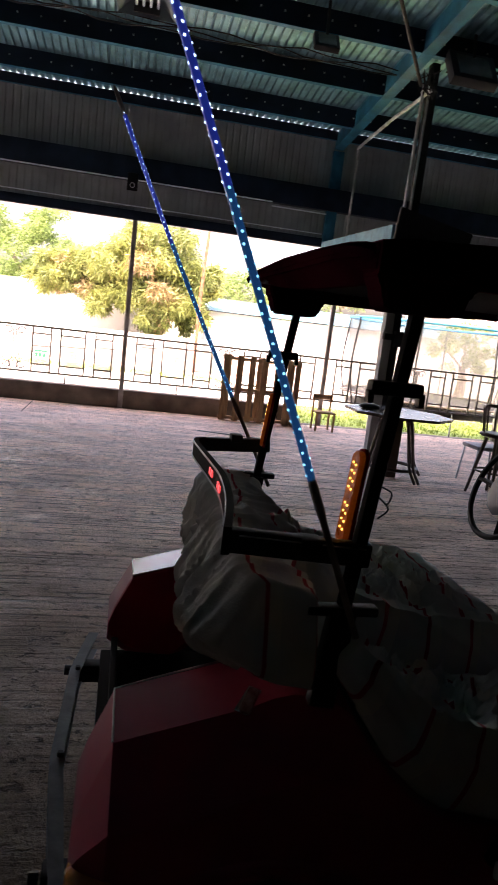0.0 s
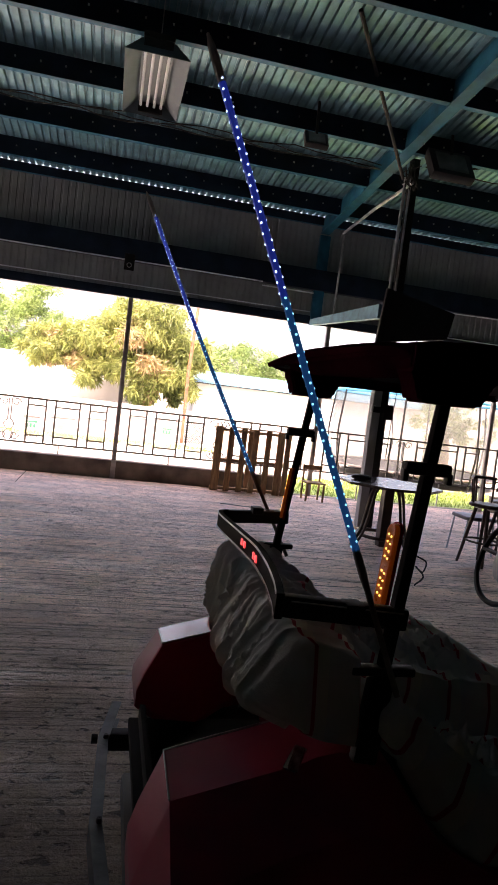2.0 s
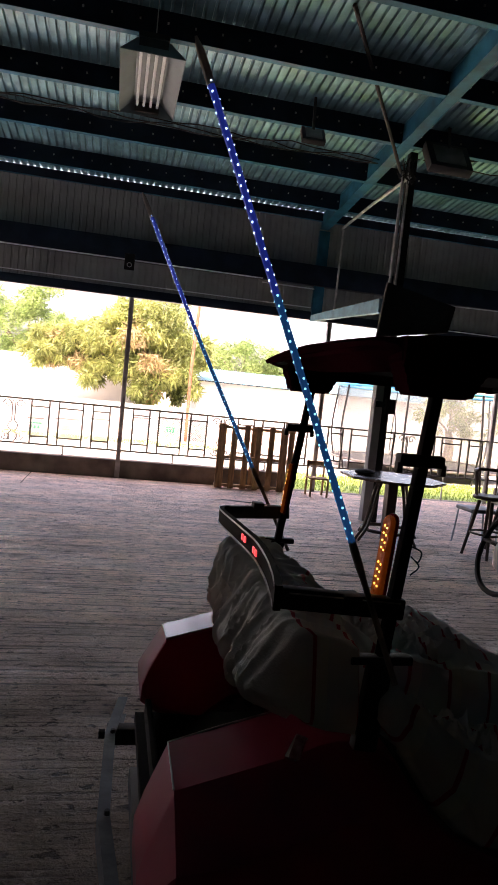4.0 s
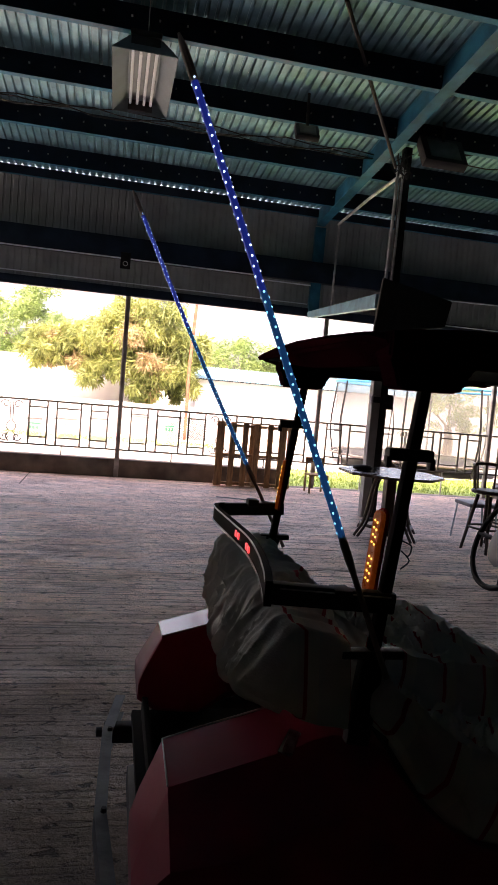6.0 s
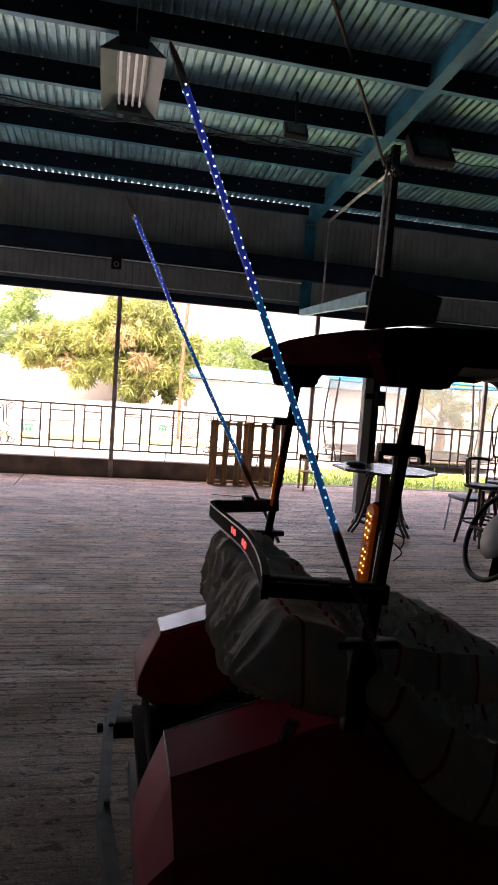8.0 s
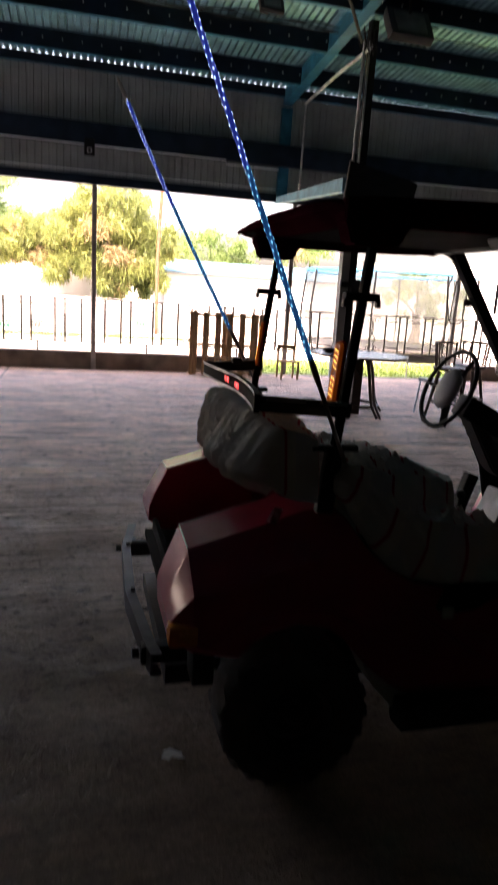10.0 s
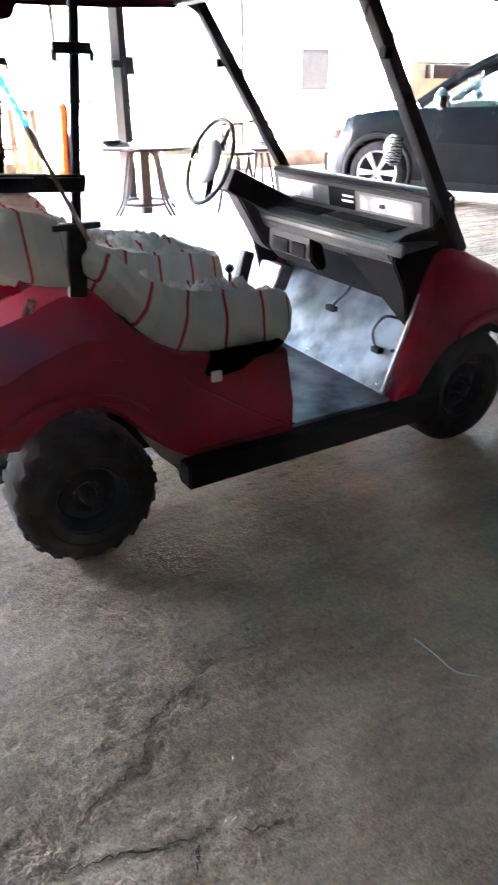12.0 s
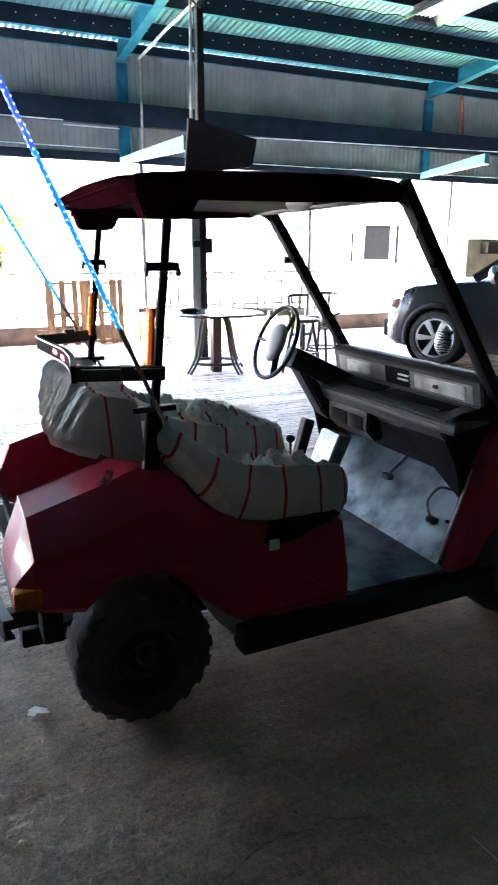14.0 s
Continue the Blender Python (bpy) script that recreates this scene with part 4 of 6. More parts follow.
tree(0.75, 22.0, 4.4, [(-1.5, 0.1, 2.9, 0.8), (-0.8, 0, 3.6, 0.9), (0.1, 0, 4.0, 0.85), (0.6, 0.1, 3.3, 0.9), (-0.1, -0.4, 2.9, 0.9), (0.9, -0.2, 2.4, 0.8), (-1.0, 0.3, 2.5, 0.7), (0.2, -0.5, 1.9, 0.7), (1.1, 0.2, 1.7, 0.5), (1.3, 0, 3.0, 0.5), (-2.0, 0, 2.35, 0.55), (-1.35, -0.2, 2.0, 0.5), (-1.9, 0.1, 2.9, 0.5), (-2.5, 0, 2.6, 0.5), (-3.0, 0.1, 2.35, 0.5), (-3.4, 0, 2.6, 0.45), (-2.9, 0, 3.0, 0.4), (1.6, 0.1, 2.5, 0.5), (1.75, 0, 2.95, 0.45), (1.5, -0.1, 2.0, 0.45), (0.1, -0.3, 1.6, 0.5)],
     5, "mango tree with drooping yellow-green and reddish leaves", 0.27, 290, 0.13, droop=1.4, slim=0.075, spread=0.5)
tree(-3.6, 26.5, 5.2, [(-1.2, 0, 3.6, 1.2), (0.2, 0, 4.6, 1.0), (0.9, 0, 3.4, 1.1), (-0.2, 0, 3.0, 1.0), (-1.8, 0, 4.6, 0.8), (1.9, 0, 3.0, 0.8)], 6, "pale green leafy tree behind the outbuilding", 0.19, 230, 0.0, leaf="leaf2")
tree(5.0, 27.5, 4.0, [(-0.9, 0, 3.1, 0.9), (0.1, 0, 3.5, 0.8), (0.8, 0, 2.8, 0.8), (1.6, 0, 2.6, 0.6)], 8, "small green tree behind the shed roof", 0.2, 140, 0.0, leaf="leaf2")
tree(9.3, 28.0, 4.0, [(-0.6, 0, 3.2, 0.9), (0.6, 0, 3.4, 0.8)], 9, "small yellow-green tree behind the shed", 0.2, 140, 0.05, leaf="leaf2")
tree(10.6, 19.8, 2.6, [(-0.8, 0, 1.7, 0.6), (0, 0, 2.1, 0.7), (0.8, 0, 1.7, 0.6), (0.3, 0, 1.4, 0.5)], 10, "small grey-green tree behind the trampoline net", 0.16, 110, 0.0, leaf="leaf2")

tr = thing("trampoline", Matrix.Translation((8.0, 16.6, 0)), "round trampoline with a grey safety net and blue rim", "trampoline")
TC, TR = Vector((8.0, 16.6, 0)), 2.3
ring = lambda z, r=TR, n=28: [(TC.x + r * math.cos(k * math.tau / n), TC.y + r * math.sin(k * math.tau / n), z) for k in range(n)]
part("top_rim", tube(ring(2.12), 0.035, 8, closed=True), M["bluerim"], tr, "blue padded top ring")
part("pad", tube(ring(0.22), 0.03, 8, closed=True), M["lattice"], tr, "faded grey padded ring")
part("net", loft([ring(0.22, TR - 0.05), ring(2.1, TR - 0.03)], caps=False), M["net"], tr, "grey see-through net", smooth=True)
part("mat", lathe([(0.001, 0.2), (TR - 0.08, 0.2)], 28, m=Matrix.Translation(TC) @ pose(0, 0, 0, 90)), M["plastic"], tr)
for k in range(8):
    a = k * math.tau / 8 + 0.2
    c, s = math.cos(a), math.sin(a)
    part("pole", tube(smoothcurve([(TC.x + TR * 0.98 * c, TC.y + TR * 0.98 * s, -0.06), (TC.x + (TR + 0.12) * c, TC.y + (TR + 0.12) * s, 0.9), (TC.x + (TR + 0.02) * c, TC.y + (TR + 0.02) * s, 2.12)], 5), 0.025, 8), M["black"], tr)


# ---- the golf cart ----
CY = 1.55  # middle line of the cart
SKEW = 0.045  # its left side stands a little further on
cart = thing("golf_cart", Matrix.Translation((1.15, CY, 0)), "faded dark red roofed golf cart with knobbly rear tyres", "golf cart")


def mirrored(bm):
    bm.transform(Matrix.Translation((SKEW, 2 * CY, 0)) @ Matrix.Diagonal((1, -1, 1, 1)))
    bmesh.ops.reverse_faces(bm, faces=bm.faces[:])
    return bm


def interp(table, x):
    return float(np.interp(x, [p[0] for p in table], [p[1] for p in table]))


BOT = [(-0.03, 0.50), (0.02, 0.47), (0.13, 0.445), (0.17, 0.44), (0.21, 0.475), (0.26, 0.51), (0.34, 0.53), (0.42, 0.515), (0.48, 0.475), (0.56, 0.385), (0.64, 0.315), (0.70, 0.275), (1.16, 0.255)]
TOP = [(-0.03, 0.555), (-0.012, 0.61), (0.035, 0.717), (0.30, 0.795), (0.40, 0.84), (0.47, 0.84), (0.52, 0.77), (0.58, 0.70), (0.70, 0.635), (0.95, 0.585), (1.16, 0.575)]


def side_panel():
    secs = []
    xs = [-0.03, -0.012, 0.035, 0.08, 0.13, 0.17, 0.21, 0.26, 0.30, 0.34, 0.38, 0.42, 0.45, 0.48, 0.52, 0.56, 0.60, 0.64, 0.70, 0.8, 0.95, 1.05, 1.11]
    for x in xs:
        a, t = interp(BOT, x), interp(TOP, x)
        k = min(1, max(0, (x + 0.03) / 0.065))
        yi = 1.23 if x < 0.44 else 1.23 - min(1, (x - 0.44) / 0.1) * 0.19
        yo = 0.905 + 0.03 * (1 - k)
        yt = 1.05 if x < 0.36 else 1.05 - min(1, (x - 0.36) / 0.19) * 0.125
        yi, yt = yi - 0.02 * (1 - k), yt - 0.02 * (1 - k)
        lean = 0.07 * (t - a) if x > 1.0 else 0
        crown = 0.013 if x < 0.44 else 0.004
        secs.append([(x, yo + 0.012, a), (x, yo, a + 0.02), (x, yo + 0.002, a + (t - a) * 0.4), (x - lean * 0.4, yo + 0.012, a + (t - a) * 0.66), (x - lean, yt - 0.004, t - 0.006), (x - lean, yt + 0.004, t), (x - lean, yi - 0.006, t + crown), (x - lean, yi, t + crown - 0.008), (x, yi, a + 0.03), (x, yi - 0.02, a)])
    return loft(secs)


right = part("side_panel", side_panel(), M["red"], cart, "scuffed dark red side panel", 21)
left = part("side_panel", mirrored(side_panel()), M["red"], cart, "scuffed dark red side panel", 21)


def flare():
    pts = [(0.33 + 0.30 * math.cos(radians(a)), 0.908, 0.33 + 0.235 * math.sin(radians(a))) for a in range(38, 150, 8)]
    return tube(pts, [0.006 + 0.012 * math.sin(i / (len(pts) - 1) * math.pi) for i in range(len(pts))], 8)


# thin pale tubes painted in for the highlight on the fender's top edges
for f, p in ((lambda b: b, right), (mirrored, left)):
    part("edge_highlight", f(tube([(0.034, 1.055, 0.7195), (0.034, 1.225, 0.7305), (0.15, 1.229, 0.765), (0.28, 1.229, 0.803)], 0.0022, 6)), M["edge_highlight"], p, "pale line painted as the highlight along the edge")
part("wheel_flare", flare(), M["red"], right)
part("wheel_flare", mirrored(flare()), M["red"], left)
part("crease", tube([(0.25, 0.922, 0.665), (0.40, 0.915, 0.675), (0.50, 0.91, 0.66)], 0.004, 6), M["red"], right)
part("crease", tube([(0.70, 0.905, 0.55), (0.92, 0.904, 0.40), (1.10, 0.905, 0.29)], 0.004, 6), M["red"], right)
part("lower_seam", box(0.74, 1.12, 0.9035, 0.91, 0.296, 0.299), M["black"], right)
# filler-neck opening under the seat: a black plate stands in for its shade
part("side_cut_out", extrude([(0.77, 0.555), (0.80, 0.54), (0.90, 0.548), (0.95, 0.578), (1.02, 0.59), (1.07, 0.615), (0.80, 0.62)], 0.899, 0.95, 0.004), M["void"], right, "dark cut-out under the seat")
part("latch", box(0.782, 0.820, 0.886, 0.9, 0.530, 0.568, 0.007), M["white"], right, "bright latch")


for f, p in ((lambda b: b, right), (mirrored, left)):
    dx, dz = (0.0, 0.0) if p is right else (0.02, -0.05)
    part("turn_lamp", f(box(-0.033 + dx, 0.05 + dx, 0.899, 0.96, 0.49 + dz, 0.55 + dz, 0.012)), M["amberlens"], p, "amber turn lamp")
    lens = beam((0.277, 1.024, 0.800), (0.303, 1.062, 0.830), 0.024, 0.014, 0.006)
    part("reflector", f(lens), M["reflex"], p, "small shiny red reflector")
    part("reflector_rim", f(beam((0.272, 1.031, 0.795), (0.306, 1.068, 0.826), 0.030, 0.008, 0.003)), M["chrome"], p, "bright reflector rim")
    part("bracket", f(box(0.045, 0.11, 0.95, 1.05, 0.335, 0.475, 0.01)), M["plastic"], p)

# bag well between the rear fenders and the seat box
# floor and tailgate are coloured black for the shade inside the well
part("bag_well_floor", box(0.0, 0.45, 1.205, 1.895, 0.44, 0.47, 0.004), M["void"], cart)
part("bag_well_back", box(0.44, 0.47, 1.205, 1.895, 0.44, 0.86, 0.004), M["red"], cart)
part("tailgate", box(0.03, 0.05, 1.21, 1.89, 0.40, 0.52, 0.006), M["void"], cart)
part("seat_box", box(0.48, 1.08, 1.045, 2.055, 0.27, 0.60, 0.01), M["dashdark"], cart)
part("chassis", box(0.0, 2.15, 1.18, 1.92, 0.20, 0.268, 0.01), M["plastic"], cart)
for x in (0.352, 1.972):
    part("axle", tube([(x, 1.0, 0.235), (x, 2.1, 0.235)], 0.035, 10), M["black"], cart)
part("inner_guard", extrude([(0.55, 0.40), (0.58, 0.41), (0.73, 0.275), (0.70, 0.19), (0.60, 0.30)], 0.93, 1.12, 0.003), M["post"], cart, "grey inner wheel guard")


def sill():
    return extrude([(0.862, 0.175), (0.935, 0.17), (0.952, 0.19), (0.952, 0.235), (0.93, 0.268), (0.862, 0.268)], 0.675, 1.80, 0.006, axis="x")


part("sill", sill(), M["plastic"], cart, "ribbed black plastic sill")
part("sill", mirrored(sill()), M["plastic"], cart, "ribbed black plastic sill")


def wheel(x, y, r, w, knobs, s):
    """A wheel on the right (s = 1) or left (s = -1) side; y is its outer face."""
    m = Matrix.Translation((x, y, r)) @ Matrix.Diagonal((1, s, 1, 1))
    k = r / 0.235
    tread = [(0.235 * k, 0.06), (0.235 * k, w - 0.06)]
    if not knobs:
        tread = []
        for j in range(5):
            h = 0.045 + j * (w - 0.09) / 5
            q = (w - 0.09) / 5
            tread += [(0.235 * k, h + 0.004), (0.235 * k, h + q - 0.004), (0.226 * k, h + q - 0.0035), (0.226 * k, h + q + 0.0035)]
    bm = lathe([(0.118 * k, 0.02), (0.125 * k, 0.0), (0.155 * k, -0.006), (0.158 * k, -0.01), (0.165 * k, -0.01), (0.17 * k, -0.007), (0.205 * k, 0.004), (0.228 * k, 0.03)] + tread + [(0.228 * k, w - 0.03), (0.2 * k, w), (0.118 * k, w - 0.01)], 48, m=m)
    t = part("wheel", bm, M["rubber"], cart, "knobbly worn black tyre" if knobs else "worn black road tyre")
    if knobs:
        knob = mesh_of("tread_block", box(-0.02, 0.02, -0.03, 0.03, -0.008, 0.014, 0.005, 1), M["rubber"])
        lug = mesh_of("side_block", box(-0.014, 0.014, -0.006, 0.014, -0.034, 0.008, 0.004, 1), M["rubber"])
        inv = ROOT[cart.name]
        for i in range(20):
            spots = [("tread_block", knob, (i + o) * math.tau / 20, Matrix.Translation((0, 0.05 + j * (w - 0.1) / 2, r - 0.014)) @ pose(0, 0, 0, 0, 0, 20 * (j - 1))) for j, o in ((0, 0.0), (1, 0.5), (2, 0.0))]
            spots.append(("side_block", lug, i * math.tau / 20, Matrix.Translation((0, 0.006, r - 0.04))))
            for name, me, a, q in spots:
                ob = new(name, me)
                ob.parent = t
                ob.matrix_local = inv @ m @ Matrix.Rotation(a, 4, "Y") @ q
    rb = lathe([(0.122 * k, 0.012), (0.116 * k, 0.008), (0.108 * k, 0.02), (0.10 * k, 0.05), (0.092 * k, 0.055), (0.07 * k, 0.04), (0.055 * k, 0.035), (0.04 * k, 0.05), (0.001, 0.05)], 32, m=m)
    rim = part("rim", rb, M["rim"], t, "dull black steel rim")
    hb = bmesh.new()
    lathe([(0.001, 0.005), (0.022, 0.008), (0.03, 0.05)], 14, hb)
    for i in range(5):
        a = i * math.tau / 5
        lathe([(0.001, 0.02), (0.009, 0.022), (0.009, 0.05)], 6, hb, Matrix.Translation((0.05 * math.cos(a), 0, 0.05 * math.sin(a))))
    hb.transform(m)
    part("hub", hb, M["rim"], rim)


wheel(0.352, 0.885, 0.228, 0.22, True, 1)
wheel(0.352, 2 * CY - 0.885, 0.228, 0.22, True, -1)
wheel(1.972, 0.888, 0.247, 0.20, False, 1)
wheel(1.972, 2 * CY - 0.888, 0.247, 0.20, False, -1)

# steel rear bumper on two arms
pts = [(-0.04, 2.15, 0.365), (-0.085, 1.90, 0.362), (-0.10, 1.47, 0.36), (-0.068, 1.12, 0.357), (-0.055, 1.05, 0.356)]
bm = bmesh.new()
for x0, x1, z0, z1 in ((-0.006, 0.0, -0.035, 0.035), (0.0, 0.028, 0.029, 0.035), (0.0, 0.028, -0.035, -0.029)):
    loft([[(x + x0, y, z + z0), (x + x1, y, z + z0), (x + x1, y, z + z1), (x + x0, y, z + z1)] for x, y, z in pts], bm)
bp = part("bumper", bm, M["steel"], cart, "scuffed bare steel channel bumper", False)
for x, y in ((-0.066, 1.90), (-0.08, 1.47)):
    part("stud", lathe([(0.001, 0.012), (0.007, 0.012), (0.009, 0.0)], 8, m=Matrix.Translation((x, y, 0.396)) @ pose(0, 0, 0, 90)), M["black"], bp)
for y in (1.12, 1.96):
    part("arm", box(-0.085, 0.06, y - 0.025, y + 0.025, 0.33, 0.388, 0.006), M["plastic"], bp)
    part("bolt", lathe([(0.001, -0.012), (0.016, -0.01), (0.016, 0.01)], 8, m=Matrix.Translation((-0.1, y, 0.36)) @ pose(0, 0, 0, 0, 0, -90)), M["black"], bp)


# cloth covers
def ridged(v):
    return max(0.0, 1 - abs(noise.noise(Vector(v))) * 2.7)


RIM = [(0.44, 1.0), (0.47, 0.985), (0.528, 0.942), (0.585, 0.898), (0.643, 0.859), (0.70, 0.84), (0.78, 0.822), (0.85, 0.804), (0.95, 0.796), (1.06, 0.785), (1.13, 0.765)]
HEM = [(0.44, 0.885), (0.481, 0.842), (0.558, 0.736), (0.62, 0.68), (0.688, 0.632), (0.80, 0.605), (0.95, 0.592), (1.13, 0.583)]
STRIPES = [(0.40, -0.6), (0.472, 0.0), (0.585, 1.0), (0.716, 2.0), (0.866, 3.0), (1.0, 4.0), (1.1, 5.0), (1.2, 5.9)]


def cushion_cover(y0, y1, seed, tilt, sink=0.0, on=0.0):
    """A gathered cloth cover: straight sides up to a puckered rim, a sunken crumpled top inside it."""
    x0, x1, rad, per, up, inn = 0.452, 1.13 + on, 0.055, 300, 34, 70
    cx, cy = 0.80, (y0 + y1) / 2
    # the footprint: a rectangle with rounded front corners, walked at even steps
    loop = []
    corner = [(x1 - rad, y0 + rad, -90), (x1 - rad, y1 - rad, 0), (x0 + 0.02, y1 - 0.02, 90), (x0 + 0.02, y0 + 0.02, 180)]
    for ax, ay, a0 in corner:
        q = rad if ax > 0.6 else 0.02
        loop += [(ax + q * math.cos(radians(a0 + 9 * j)), ay + q * math.sin(radians(a0 + 9 * j))) for j in range(11)]
    pts = np.array(loop + loop[:1])
    run = np.concatenate([[0], np.cumsum(np.hypot(*np.diff(pts, axis=0).T))])
    ring = [(float(np.interp(d, run, pts[:, 0])), float(np.interp(d, run, pts[:, 1]))) for d in np.linspace(0, run[-1], per, endpoint=False)]
    rows, weave = [], []
    for j in range(up + inn + 1):
        row = []
        for k, (x, y) in enumerate(ring):
            nx, ny = ring[(k + 1) % per][1] - ring[k - 1][1], -(ring[(k + 1) % per][0] - ring[k - 1][0])
            ln = math.hypot(nx, ny)
            nx, ny = nx / ln, ny / ln
            rim, hem = interp(RIM, x), interp(HEM, x)
            pucker = ridged((x * 13 + seed, y * 13, 0.3)) ** 1.6
            rim -= sink + tilt * (y - y0) / (y1 - y0)
            rim += 0.010 * pucker - 0.006 + 0.006 * noise.noise(Vector((x * 7, y * 7, seed)))
            if j <= up:
                v = j / up
                z = hem + (rim - hem) * v
                wv = noise.noise(Vector((x * 5, y * 5, z * 3 + seed)))
                fold = ridged((x * 7 + 2.2 * v, y * 7 - seed, z * 4.5 + 0.5 * wv))
                puff = 0.030 * math.sin(math.pi * (0.10 + 0.86 * v)) ** 0.8 - 0.016
                tuck = 0.012 * pucker * max(0.0, v - 0.72) / 0.28
                d = puff + 0.010 * (fold - 0.4) * (0.35 + 0.65 * abs(2 * v - 1)) + 0.010 * wv - tuck
                if v < 0.08:
                    d -= 0.014 * (1 - v / 0.08)
                p = (x + nx * d, y + ny * d, z)
            else:
                u = (j - up) / inn
                g = u ** 0.85
                px, py = x + (cx - x) * g - nx * 0.012 * min(1, u * 12), y + (cy - y) * g - ny * 0.012 * min(1, u * 12)
                w1 = 0.09 * noise.noise(Vector((px * 5 + seed, py * 5, 1.7)))
                w2 = 0.09 * noise.noise(Vector((px * 5, py * 5 - seed, 5.1)))
                ang = math.atan2(py - cy, px - cx)
                radial = ridged((ang * 2.6 + w1 * 6, u * 1.6, seed)) ** 1.4 * math.sin(math.pi * min(1.0, u * 1.15))
                c1 = ridged(((px + w1) * 6.0, (py + w2) * 8.0, seed)) ** 1.8
                c2 = ridged(((px - w2) * 15, (py + w1) * 15, seed + 4)) ** 2.0
                c3 = ridged(((px + w2) * 38, (py - w1) * 38, seed + 9)) ** 1.5
                deep = min(1.0, u * 5)
                top = interp(RIM, min(max(px, 0.45), 1.1)) - sink - tilt * (py - y0) / (y1 - y0) + (rim + sink + tilt * (y - y0) / (y1 - y0) - interp(RIM, x)) * max(0.0, 1 - u * 5)
                z = top - 0.036 * deep + deep * (0.030 * radial + 0.046 * c1 + 0.022 * c2 + 0.007 * c3 - 0.012)
                p = (px, py, z)
            row.append(p)
            lean = 0.42 * max(0.0, min(1.0, (0.85 - p[0]) / 0.25))
            weave.append(0.128 * (interp(STRIPES, p[0] - lean * (p[2] - (rim + hem) / 2)) + 0.46) - 0.0175)
        rows.append(row)
    bm = bmesh.new()
    lay = bm.verts.layers.float.new("weave")
    vs = [[bm.verts.new(p) for p in row] for row in rows]
    for a, b in zip(vs, vs[1:]):
        for k in range(per):
            bm.faces.new((a[k], a[(k + 1) % per], b[(k + 1) % per], b[k]))
    for v, w in zip((v for row in vs for v in row), weave):
        v[lay] = w
    return bm


